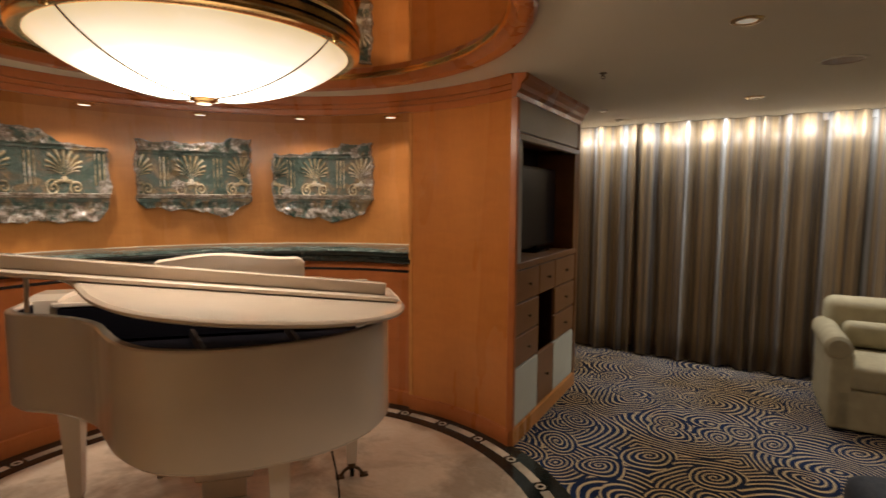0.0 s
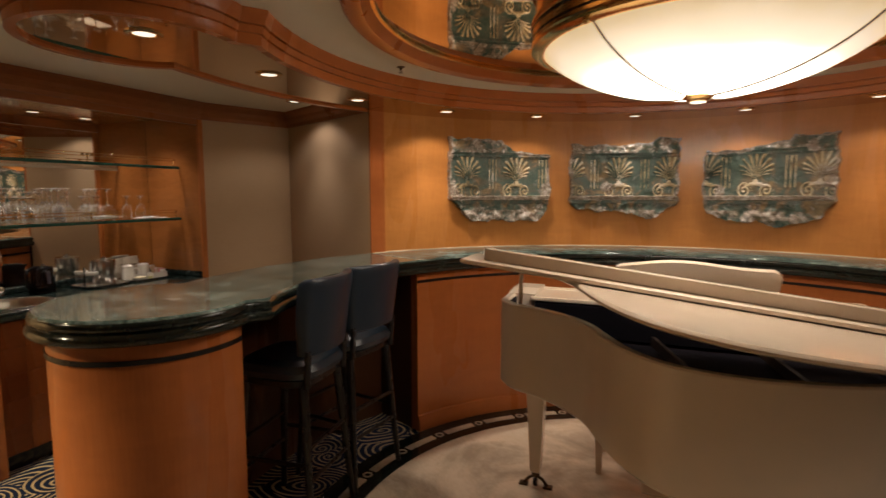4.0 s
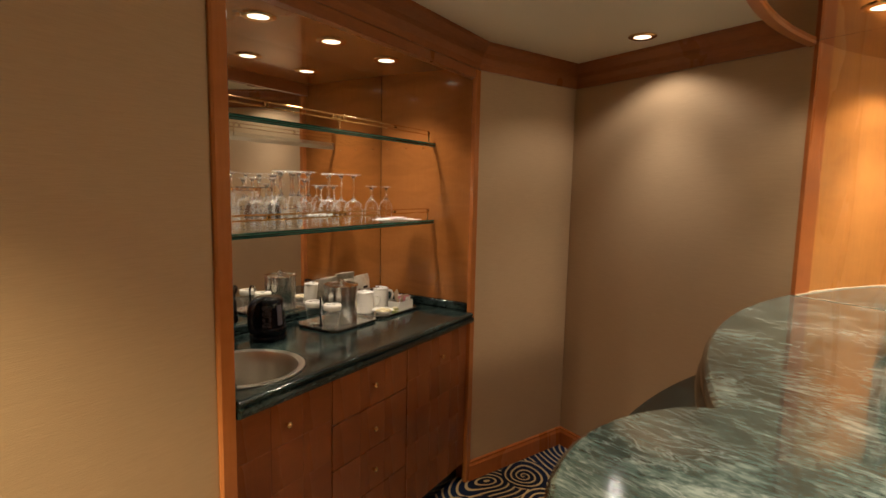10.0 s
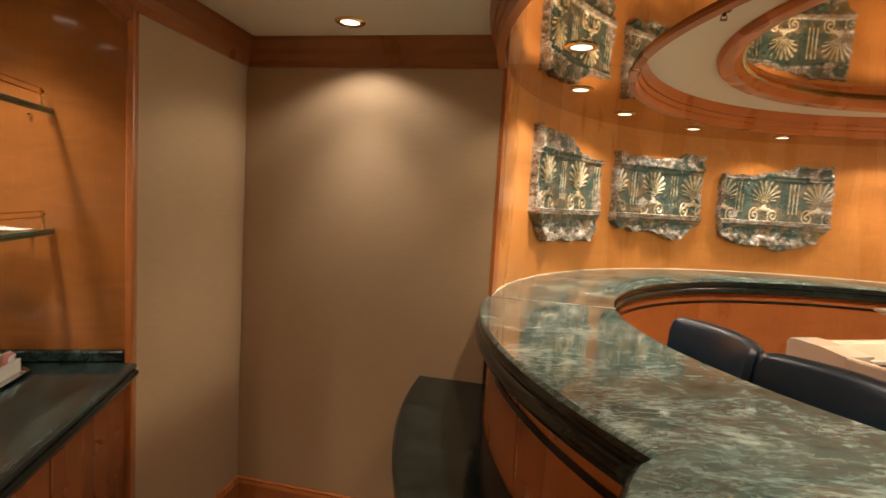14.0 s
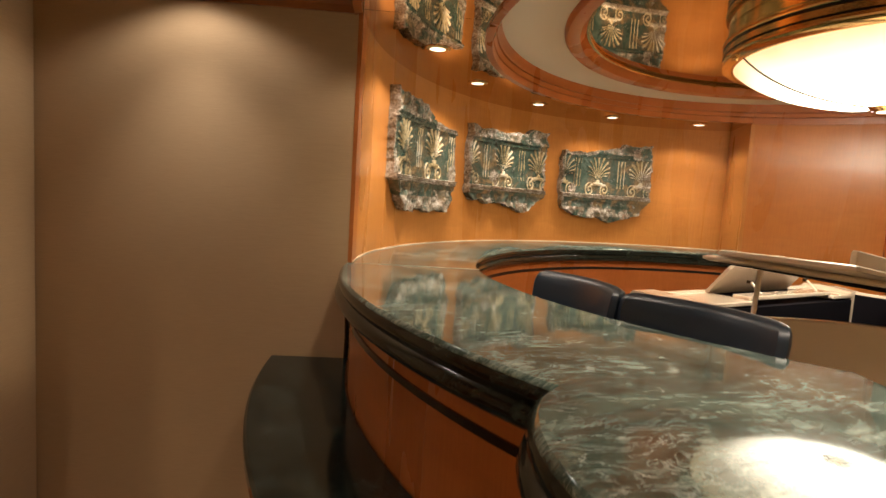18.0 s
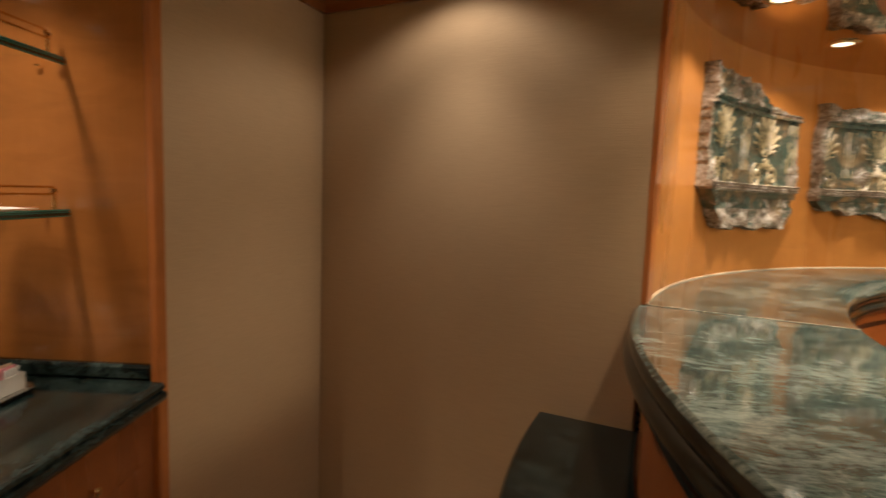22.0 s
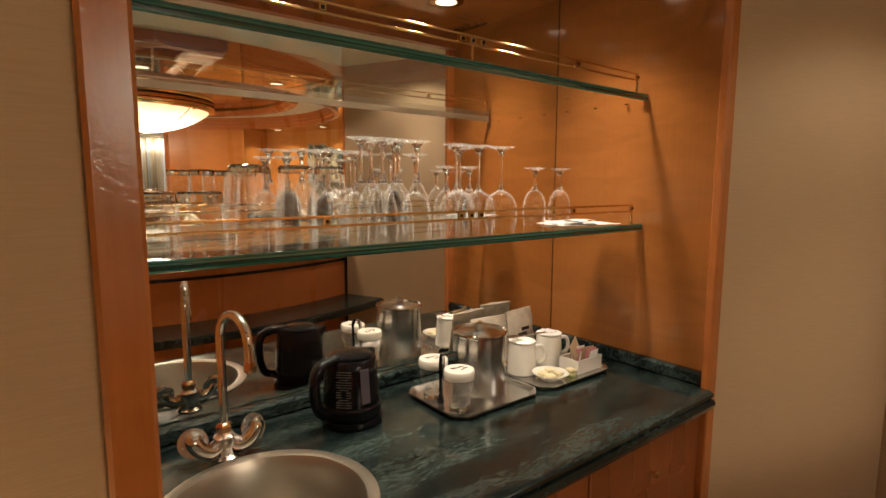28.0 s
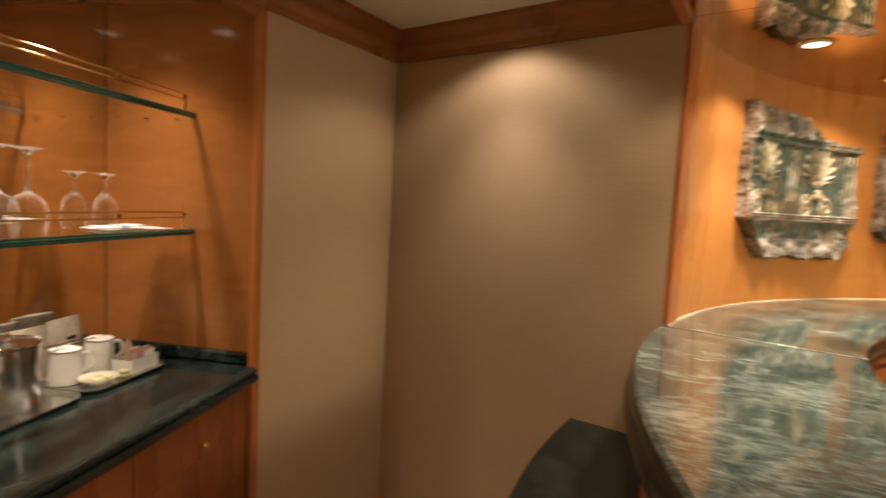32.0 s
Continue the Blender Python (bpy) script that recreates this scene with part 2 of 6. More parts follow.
DARK_GREEN = worktop_marble()
EDGE = marble("black_green_marble_edge", (0.003, 0.0045, 0.004), (0.008, 0.012, 0.010), (0.030, 0.042, 0.036), (0.13, 0.15, 0.13), 2.2, 0.11, 0.3, 0.5, 0.0)
CREAM = marble("cream_marble", (0.62, 0.51, 0.36), (0.68, 0.57, 0.42), (0.73, 0.63, 0.48), (0.78, 0.70, 0.56), 0.8, 0.16, 0.3, 0.5)
BRASS = plain("polished_brass", (0.78, 0.55, 0.24), 0.16, 1.0, 0.1, 12)
COPPER = plain("copper_brass", (0.62, 0.36, 0.16), 0.2, 1.0, 0.1, 12)
CHROME = plain("chrome", (0.72, 0.70, 0.66), 0.09, 1.0, 0.04, 12)
LEATHER = plain("black_leather", (0.012, 0.021, 0.034), 0.33, 0, 0.08, 5, 0.0, 0.10, 300)
STOOL_WOOD = plain("black_lacquered_wood", (0.012, 0.010, 0.010), 0.3, 0, 0.2, 9)
PIANO = plain("ivory_piano_lacquer", (0.80, 0.665, 0.53), 0.12, 0, 0.04, 3, 0.6)
# near black: paints the shade inside the piano; also plate and pedal rods
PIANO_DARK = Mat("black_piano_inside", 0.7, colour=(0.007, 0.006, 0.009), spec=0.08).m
WHITE_CHINA = plain("white_china", (0.68, 0.66, 0.60), 0.15, 0, 0.03, 6, 0.4)
BLACK_PLASTIC = Mat("black_plastic", 0.16, colour=(0.0030, 0.0030, 0.0040), spec=0.28).m
PAPER = plain("white_paper", (0.78, 0.76, 0.72), 0.7, 0, 0.05, 20)
UPHOLSTERY = plain("olive_beige_upholstery", (0.36, 0.31, 0.19), 0.85, 0, 0.15, 14, 0, 0.4, 500)
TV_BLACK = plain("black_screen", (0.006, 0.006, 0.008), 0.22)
CAB_GREY = plain("grey_beige_panel", (0.40, 0.37, 0.31), 0.45, 0, 0.06)
CAB_WOOD = wood("brown_cabinet_veneer", (0.17, 0.078, 0.030), (0.27, 0.135, 0.055), rough=0.35, coat=0.1)
SAGE = plain("pale_sage_panel", (0.55, 0.54, 0.44), 0.4, 0, 0.05)
GLOW = Mat("lit_lamp_face", 0.5, colour=(1, 0.9, 0.7)).out("Emission Color", (1.0, 0.86, 0.62, 1)).out("Emission Strength", 1.7).m
DIM_GLOW = Mat("dim_lamp_face", 0.5, colour=(0.9, 0.85, 0.7)).out("Emission Color", (1.0, 0.86, 0.62, 1)).out("Emission Strength", 0.22).m


def wall_cloth():
    w = Mat("taupe_woven_wallcovering", 0.75, spec=0.25)
    t = w.n("TexCoord").outputs["Object"]
    weave = w.noise(w.n("Mapping", Vector=t, Scale=(6, 6, 160)).outputs[0], 3.0, 3, 0.6, 0.2)
    cloud = w.noise(t, 1.4, 3)
    col = w.ramp(w.mix(0.45, weave, cloud), (0.25, (0.403, 0.270, 0.149)), (0.75, (0.496, 0.341, 0.193)))
    w.out("Base Color", col)
    w.bump(w.mix(0.35, weave, w.noise(w.n("Mapping", Vector=t, Scale=(2.5, 2.5, 26)).outputs[0], 3.0, 3, 0.6, 0.8)), 0.34, 0.0022)
    return w.m


CLOTH = wall_cloth()
PAINT = plain("cream_ceiling_paint", (0.70, 0.64, 0.51), 0.6, 0, 0.04, 1.5)


def tinted_mirror(name, colour, rough):
    w = Mat(name, rough, 1.0)
    w.out("Base Color", w.ramp(w.noise(w.coords(), 0.8, 2), (0.3, tuple(c * 0.96 for c in colour)), (0.7, colour)))
    return w.m


BRONZE_MIRROR = tinted_mirror("bronze_mirror", (0.62, 0.47, 0.31), 0.025)
MIRROR = tinted_mirror("silver_mirror", (0.92, 0.91, 0.87), 0.01)
SATIN = Mat("satin_steel", 0.33, 0.95, colour=(0.42, 0.39, 0.33)).m
STRUT = plain("dark_brown_frame", (0.026, 0.014, 0.009), 0.5)


def spun_steel():
    w = Mat("spun_steel", 0.21, 1.0)
    rings = w.noise(w.coords((3, 3, 240)), 3.0, 3)
    w.out("Base Color", w.ramp(rings, (0.3, (0.46, 0.44, 0.40)), (0.7, (0.58, 0.56, 0.52))))
    tangent = w.n("Tangent")
    tangent.direction_type, tangent.axis = "RADIAL", "Z"
    w.out("Anisotropic", 0.9).out("Anisotropic Rotation", 0.25).out("Tangent", tangent.outputs[0])
    return w.m


SPUN = spun_steel()
STEEL = plain("brushed_steel", (0.50, 0.49, 0.46), 0.24, 1.0, 0.03, 30)


def glass_mat(name, tint, rough=0.015, gain=0.8, power=4.0, pale_rim=0.0, base=0.05, ripple=0.0):
    """Thin clear glass: see-through, with a mirror gloss that grows towards grazing view."""
    w = Mat(name, rough)
    clear = w.n("BsdfTransparent", Color=(*tint, 1))
    gloss = w.n("BsdfGlossy", Color=(1, 1, 1, 1), Roughness=rough)
    if ripple:
        uneven = w.n("Bump", Height=w.noise(w.coords((70, 70, 4)), 2.5, 2), Strength=ripple, Distance=0.003).outputs[0]
        w.feed(gloss, "Normal", uneven)
    rim = w.n("LayerWeight", Blend=0.5).outputs["Facing"]
    fac = w.math("MINIMUM", w.math("MULTIPLY_ADD", w.math("POWER", rim, power), gain, base), 1.0)
    both = w.n("MixShader", i0=fac, i1=clear.outputs[0], i2=gloss.outputs[0])
    # white translucent rim paints in the bright outline of refracted light
    if pale_rim:
        both = w.n("MixShader", i0=w.math("MULTIPLY", w.math("POWER", rim, 3.0), pale_rim), i1=both.outputs[0], i2=w.n("BsdfTranslucent", Color=(0.95, 0.97, 0.95, 1)).outputs[0])
    w.nt.links.new(both.outputs[0], w.nt.nodes["Material Output"].inputs["Surface"])
    return w.m


GLASS = glass_mat("clear_glass", (0.985, 0.99, 0.985), rough=0.06, gain=0.7, power=3.2, pale_rim=0.34, base=0.06, ripple=0.6)
GLASS_FOOT = glass_mat("thin_glass_foot", (0.97, 0.985, 0.975), rough=0.05, gain=0.6, power=2.5, pale_rim=0.10, base=0.12, ripple=0.5)
REAL_GLASS = Mat("clear_blown_glass", 0.0)
REAL_GLASS.nt.links.new(REAL_GLASS.n("BsdfGlass", IOR=1.46, Roughness=0.0, Color=(0.985, 0.99, 0.985, 1)).outputs[0], REAL_GLASS.nt.nodes["Material Output"].inputs["Surface"])
REAL_GLASS = REAL_GLASS.m
SHELF_GLASS = glass_mat("green_edged_glass", (0.90, 0.96, 0.93), gain=0.7)


def glass_edge():
    w = Mat("green_glass_edge", 0.05, coat=0.9)
    # bands paint the inner reflections of the glass into its colour
    lines = w.noise(w.coords((0.6, 0.6, 150)), 1.6, 2, 0.5)
    w.out("Base Color", w.ramp(lines, (0.36, (0.003, 0.026, 0.020)), (0.52, (0.010, 0.075, 0.056)), (0.66, (0.06, 0.22, 0.17))))
    return w.m


GLASS_EDGE = glass_edge()
EDGE_BACKING = plain("pale_edge_backing", (0.42, 0.34, 0.24), 0.4)


def carpet_mat():
    w = Mat("navy_carpet_with_gold_scrolls", 0.95, spec=0.1)
    t = w.n("TexCoord").outputs["Object"]
    warp = w.n("TexNoise", Vector=t, Scale=1.7, Detail=1.0).outputs["Color"]
    p = w.n("MixRGB", {"blend_type": "LINEAR_LIGHT"}, Fac=0.16, Color1=t, Color2=warp).outputs[0]
    vor = w.n("TexVoronoi", {"voronoi_dimensions": "2D"}, Vector=p, Scale=2.6, Randomness=0.9)
    rel = w.n("VectorMath", {"operation": "SUBTRACT"}, i0=p, i1=vor.outputs["Position"]).outputs[0]
    sep = w.n("SeparateXYZ", Vector=rel)
    ang = w.math("ARCTAN2", sep.outputs[1], sep.outputs[0])
    side = w.math("GREATER_THAN", w.n("SeparateColor", Color=vor.outputs["Color"]).outputs[0], 0.5)
    ang = w.math("MULTIPLY", ang, w.math("MULTIPLY_ADD", side, 2.0, -1.0))
    dist = w.math("ADD", vor.outputs["Distance"], 0.0005)
    coil = w.math("SINE", w.math("MULTIPLY_ADD", w.math("POWER", dist, 0.9), 66.0, ang))
    arcs = w.n("TexVoronoi", {"voronoi_dimensions": "2D"}, Vector=w.n("Mapping", Vector=p, Location=(3.3, 1.7, 0)).outputs[0], Scale=1.9, Randomness=1.0)
    flow = w.math("SINE", w.math("MULTIPLY", arcs.outputs["Distance"], 94.0))
    reach = w.math("ADD", dist, w.math("MULTIPLY", w.math("SINE", w.math("MULTIPLY", ang, 3.0)), 0.035))
    lines = w.mix(w.ramp(reach, (0.36, 0.0), (0.37, 1.0)), coil, flow)
    pile = w.noise(t, 260.0, 2)
    gold = w.ramp(lines, (0.45, 0.0), (0.72, 1.0))
    cloud = w.noise(t, 1.3, 2)
    navy = w.ramp(cloud, (0.4, (0.008, 0.010, 0.020)), (0.6, (0.013, 0.028, 0.080)))
    beige = w.ramp(cloud, (0.35, (0.47, 0.33, 0.16)), (0.65, (0.58, 0.48, 0.32)))
    col = w.mix(gold, navy, beige)
    col = w.mix(0.25, col, w.ramp(pile, (0.3, (0.0, 0.0, 0.0)), (0.7, (0.5, 0.45, 0.4))), "SOFT_LIGHT")
    w.out("Base Color", col)
    w.bump(w.math("ADD", pile, w.math("MULTIPLY", gold, 0.4)), 0.6, 0.004)
    return w.m


CARPET = carpet_mat()


def curtain_mat():
    w = Mat("striped_satin_curtain", 0.42, spec=0.55)
    t = w.n("TexCoord").outputs["Object"]
    sep = w.n("SeparateXYZ", Vector=t)
    band = w.noise(w.n("CombineXYZ", X=sep.outputs[0]).outputs[0], 15.0, 4, 0.75)
    fine = w.noise(w.n("Mapping", Vector=t, Scale=(60, 60, 1.0)).outputs[0], 4.0, 2)
    col = w.ramp(band, (0.34, (0.040, 0.036, 0.036)), (0.41, (0.42, 0.42, 0.41)), (0.455, (0.055, 0.036, 0.024)), (0.52, (0.32, 0.21, 0.085)), (0.565, (0.050, 0.034, 0.024)), (0.61, (0.12, 0.085, 0.055)), (0.66, (0.40, 0.41, 0.42)))
    w.out("Base Color", w.mix(0.12, col, w.ramp(fine, (0.3, 0.1), (0.7, 0.5))))
    w.bump(fine, 0.1, 0.001)
    return w.m


CURTAIN = curtain_mat()


def relief_mat():
    w = Mat("weathered_patina_plaster", 0.34, spec=1.0)
    t = w.n("TexCoord").outputs["Object"]
    up = w.n("Attribute", {"attribute_name": "raised"}).outputs["Fac"]
    bare = w.n("Attribute", {"attribute_name": "bare"}).outputs["Fac"]
    big, mid, fine = w.noise(t, 5.5, 5, 0.65, 0.8), w.noise(t, 19, 5, 0.7), w.noise(t, 80, 4, 0.7)
    ground = w.ramp(big, (0.34, (0.028, 0.052, 0.042)), (0.46, (0.060, 0.102, 0.082)), (0.53, (0.105, 0.105, 0.075)), (0.60, (0.26, 0.19, 0.10)))
    gilt = w.ramp(w.noise(t, 5, 4, 0.7), (0.36, (0.26, 0.20, 0.11)), (0.45, (0.50, 0.41, 0.23)), (0.55, (0.66, 0.57, 0.38)), (0.64, (0.74, 0.71, 0.62)))
    col = w.mix(w.ramp(w.math("ADD", up, w.math("MULTIPLY", w.math("SUBTRACT", w.mix(0.5, mid, fine), 0.5), 1.9)), (0.22, 0.0), (0.66, 0.92)), ground, gilt)
    stone = w.ramp(w.mix(0.5, mid, fine), (0.36, (0.085, 0.060, 0.040)), (0.47, (0.25, 0.20, 0.15)), (0.55, (0.42, 0.38, 0.33)), (0.63, (0.72, 0.69, 0.63)))
    chip = w.math("ADD", bare, w.math("MULTIPLY", w.math("SUBTRACT", w.mix(0.4, w.noise(t, 7.0, 6, 0.72, 0.5), mid), 0.5), 2.6))
    col = w.mix(w.ramp(chip, (0.42, 0.0), (0.62, 0.92)), col, stone)
    col = w.mix(w.ramp(fine, (0.34, 0.35), (0.45, 0.0)), col, (0.030, 0.018, 0.015))
    w.out("Base Color", col)
    w.out("Roughness", w.ramp(mid, (0.3, 0.09), (0.7, 0.32)))
    w.bump(w.math("ADD", fine, mid), 0.6, 0.005)
    return w.m


RELIEF = relief_mat()


def bowl_mat():
    w = Mat("lit_alabaster_glass", 0.25, colour=(0.9, 0.8, 0.6))
    t = w.n("TexCoord").outputs["Object"]
    sep = w.n("SeparateXYZ", Vector=t)
    r = w.math("SQRT", w.math("ADD", w.math("POWER", sep.outputs[0], 2.0), w.math("POWER", sep.outputs[1], 2.0)))
    r = w.math("ADD", r, w.math("MULTIPLY", w.math("SUBTRACT", w.noise(t, 3.0, 4), 0.5), 0.10))
    w.out("Emission Color", w.ramp(r, (0.25, (1.0, 0.88, 0.68)), (0.48, (1.0, 0.82, 0.55)), (0.57, (0.95, 0.68, 0.32))))
    w.out("Emission Strength", w.math("MULTIPLY", w.ramp(r, (0.16, 1.0), (0.30, 0.55), (0.43, 0.16), (0.55, 0.085)), BOWL_POWER))
    return w.m


BOWL = bowl_mat()

# ---- mesh helpers ----
def part(name, bm, material, parent=None, label="", smooth=False, m=None):
    """Links a bmesh as one mesh object, under a thing where one is given."""
    bmesh.ops.recalc_face_normals(bm, faces=bm.faces[:])
    me = bpy.data.meshes.new(name)
    bm.to_mesh(me)
    bm.free()
    me.materials.append(material)
    if smooth:
        me.polygons.foreach_set("use_smooth", [True] * len(me.polygons))
        me.set_sharp_from_angle(angle=radians(38))
        for face in me.polygons:
            if face.loop_total > 8:
                face.use_smooth = False
    ob = new(name, me)
    if parent is not None:
        ob.parent = parent
    if m is not None:
        ob.matrix_basis = m
    if label:
        ob["label"] = label
    return ob


def share(name, ob, parent, m):
    """Another object on the same mesh."""
    twin = new(name, ob.data)
    twin.parent = parent
    twin.matrix_basis = m
    return twin


def thing(name, m, label, category, group="", kind=""):
    ob = new(name)
    ob.matrix_basis = m if isinstance(m, Matrix) else Matrix.Translation(m)
    return tagged(ob, label, category, group, kind)


def shape(name, bm, material, label, category="", kind="structure", group="", smooth=False, m=None):
    return tagged(part(name, bm, material, None, "", smooth, m), label, category, group, kind)


def loft(loops, close=True, caps=True):
    """A skin over loops of equally many points."""
    bm = bmesh.new()
    rows = [[bm.verts.new(p) for p in loop] for loop in loops]
    n = len(rows[0])
    for a, b in zip(rows, rows[1:]):
        for i in range(n if close else n - 1):
            j = (i + 1) % n
            bm.faces.new((a[i], a[j], b[j], b[i]))
    if caps:
        bm.faces.new(rows[0])
        bm.faces.new(rows[-1])
    return bm


def at_z(outline, z):
    return [(p[0], p[1], z) for p in outline]


def ccw(outline):
    area = sum(a[0] * b[1] - b[0] * a[1] for a, b in zip(outline, outline[1:] + outline[:1]))
    return outline if area > 0 else outline[::-1]


def inset(outline, d):
    """The outline (counter-clockwise) moved inwards by d."""
    out, n = [], len(outline)
    for i in range(n):
        a, p, b = Vector(outline[i - 1][:2]), Vector(outline[i][:2]), Vector(outline[(i + 1) % n][:2])
        e, f = (p - a), (b - p)
        if e.length < 1e-6 or f.length < 1e-6:
            out.append((p.x, p.y))
            continue
        e, f = e.normalized(), f.normalized()
        nrm = Vector((-e.y - f.y, e.x + f.x))
        if nrm.length < 1e-4:
            out.append((p.x, p.y))
            continue
        nrm.normalize()
        k = max(0.5, nrm.dot(Vector((-e.y, e.x))))
        q = p + nrm * d / k
        out.append((q.x, q.y))
    return out


def slab(outline, profile):
    """A solid from (inset, z) pairs round an outline, from bottom to top."""
    o = ccw([tuple(p[:2]) for p in outline])
    return loft([at_z(inset(o, d) if d else o, z) for d, z in profile])


def prism(outline, z0, z1, bevel=0.0):
    if bevel:
        return slab(outline, [(bevel, z0), (0, z0 + bevel), (0, z1 - bevel), (bevel, z1)])
    return slab(outline, [(0, z0), (0, z1)])


def arc(r, a0, a1, n):
    return [tuple(pc(r, a0 + (a1 - a0) * i / n)[:2]) for i in range(n + 1)]


def band(r0, r1, a0, a1, n=40):
    return arc(r0, a0, a1, n) + arc(r1, a1, a0, n)


def ring_sweep(profile, a0, a1, n=60):
    """A profile of (r, z) points carried round the middle of the alcove."""
    full = abs(a1 - a0) >= 359.9
    rows = [[pc(r, a0 + (a1 - a0) * i / n, z) for r, z in profile] for i in range(n if full else n + 1)]
    if full:
        rows.append(rows[0])
        bm = bmesh.new()
        vs = [[bm.verts.new(p) for p in row] for row in rows[:-1]]
        m = len(profile)
        for i in range(n):
            a, b = vs[i], vs[(i + 1) % n]
            for j in range(m):
                bm.faces.new((a[j], a[(j + 1) % m], b[(j + 1) % m], b[j]))
        return bm
    return loft(rows)


def box(x0, x1, y0, y1, z0, z1, bevel=0.0, bm=None, seg=1):
    one = bmesh.new()
    bmesh.ops.create_cube(one, size=1.0)
    bmesh.ops.scale(one, vec=(x1 - x0, y1 - y0, z1 - z0), verts=one.verts[:])
    bmesh.ops.translate(one, vec=((x0 + x1) / 2, (y0 + y1) / 2, (z0 + z1) / 2), verts=one.verts[:])
    if bevel:
        bmesh.ops.bevel(one, geom=one.edges[:], offset=bevel, segments=seg, affect="EDGES", profile=0.5)
    if bm is None:
        return one
    return join(bm, one)


def join(bm, other):
    me = bpy.data.meshes.new("joined")
    other.to_mesh(me)
    other.free()
    bm.from_mesh(me)
    bpy.data.meshes.remove(me)
    return bm


def moved(bm, m):
    bmesh.ops.transform(bm, matrix=m, verts=bm.verts[:])
    return bm


def lathe(profile, n=32, closed=False):
    """A profile of (r, z) turned about z. Points at r = 0 close it."""
    bm = bmesh.new()
    rows = []
    for r, z in profile:
        if r < 1e-6:
            rows.append([bm.verts.new((0, 0, z))])
        else:
            rows.append([bm.verts.new((r * math.cos(2 * math.pi * i / n), r * math.sin(2 * math.pi * i / n), z)) for i in range(n)])
    pairs = list(zip(rows, rows[1:])) + ([(rows[-1], rows[0])] if closed else [])
    for a, b in pairs:
        for i in range(n):
            j = (i + 1) % n
            if len(a) == 1 and len(b) > 1:
                bm.faces.new((a[0], b[j], b[i]))
            elif len(b) == 1 and len(a) > 1:
                bm.faces.new((a[i], a[j], b[0]))
            elif len(a) > 1:
                bm.faces.new((a[i], a[j], b[j], b[i]))
    return bm


def tube(points, radius, n=10, caps=True):
    """A round bar along points; radius may be a list."""
    pts = [Vector(p) for p in points]
    radii = radius if isinstance(radius, (list, tuple)) else [radius] * len(pts)
    rows, ref = [], None
    for i, p in enumerate(pts):
        t = (pts[min(i + 1, len(pts) - 1)] - pts[max(i - 1, 0)]).normalized()
        if ref is None:
            ref = t.orthogonal().normalized()
        ref = (ref - t * ref.dot(t)).normalized()
        other = t.cross(ref)
        rows.append([p + (ref * math.cos(2 * math.pi * k / n) + other * math.sin(2 * math.pi * k / n)) * radii[i] for k in range(n)])
    return loft(rows, True, caps)


def smooth_line(points, n=6):
    """Catmull-Rom through points."""
    pts = [Vector(p) for p in points]
    pts = [pts[0] * 2 - pts[1]] + pts + [pts[-1] * 2 - pts[-2]]
    out = []
    for a, b, c, d in zip(pts, pts[1:], pts[2:], pts[3:]):
        for k in range(n):
            t = k / n
            out.append(0.5 * ((2 * b) + (c - a) * t + (2 * a - 5 * b + 4 * c - d) * t * t + (3 * b - a - 3 * c + d) * t ** 3))
    return out + [pts[-2]]


def wall_run(points, z0, z1, thick, side=1):
    """A wall along points on the floor plan, thickened to one side."""
    pts = [Vector(p[:2]) for p in points]
    back = []
    for i, p in enumerate(pts):
        dirs = [(b - a).normalized() for a, b in zip(pts[max(i - 1, 0):i + 1], pts[max(i - 1, 0) + 1:i + 2])]
        d = sum(dirs, Vector((0, 0))).normalized()
        nrm = Vector((-d.y, d.x)) * side
        k = max(0.5, nrm.dot(Vector((-dirs[0].y, dirs[0].x)) * side))
        back.append(p + nrm * thick / k)
    return prism([tuple(p) for p in pts] + [tuple(p) for p in back[::-1]], z0, z1)


def run_profile(points, profile, side=1):
    """A moulding along points on the plan: profile of (out, z)."""
    pts = [Vector(p[:2]) for p in points]
    rows = []
    for i, p in enumerate(pts):
        dirs = [(b - a).normalized() for a, b in zip(pts[max(i - 1, 0):i + 1], pts[max(i - 1, 0) + 1:i + 2])]
        d = sum(dirs, Vector((0, 0))).normalized()
        nrm = Vector((-d.y, d.x)) * side
        k = max(0.5, nrm.dot(Vector((-dirs[0].y, dirs[0].x)) * side))
        rows.append([(p.x + nrm.x * o / k, p.y + nrm.y * o / k, z) for o, z in profile])
    return loft(rows)


BASE_PROFILE = [(0, 0), (0.018, 0), (0.018, 0.075), (0.012, 0.088), (0.012, 0.096), (0, 0.10)]
CROWN_PROFILE = [(0, 1.985), (0.010, 1.985), (0.014, 2.01), (0.030, 2.035), (0.034, 2.055), (0.058, 2.085), (0.062, 2.10), (0, 2.10)]


def unmirror(ob):
    """Turns a thing that was laid out in a left-handed frame into a right-handed one of the same look."""
    flip = Matrix.Diagonal((1, -1, 1, 1))
    if ob.matrix_basis.to_3x3().determinant() > 0:
        return ob
    ob.matrix_basis = ob.matrix_basis @ flip
    for o in (ob, *ob.children_recursive):
        if o is not ob:
            o.matrix_basis = flip @ o.matrix_basis @ flip
        if o.type == "MESH" and not o.data.get("turned"):
            o.data.transform(flip)
            o.data.flip_normals()
            o.data["turned"] = 1
    return ob

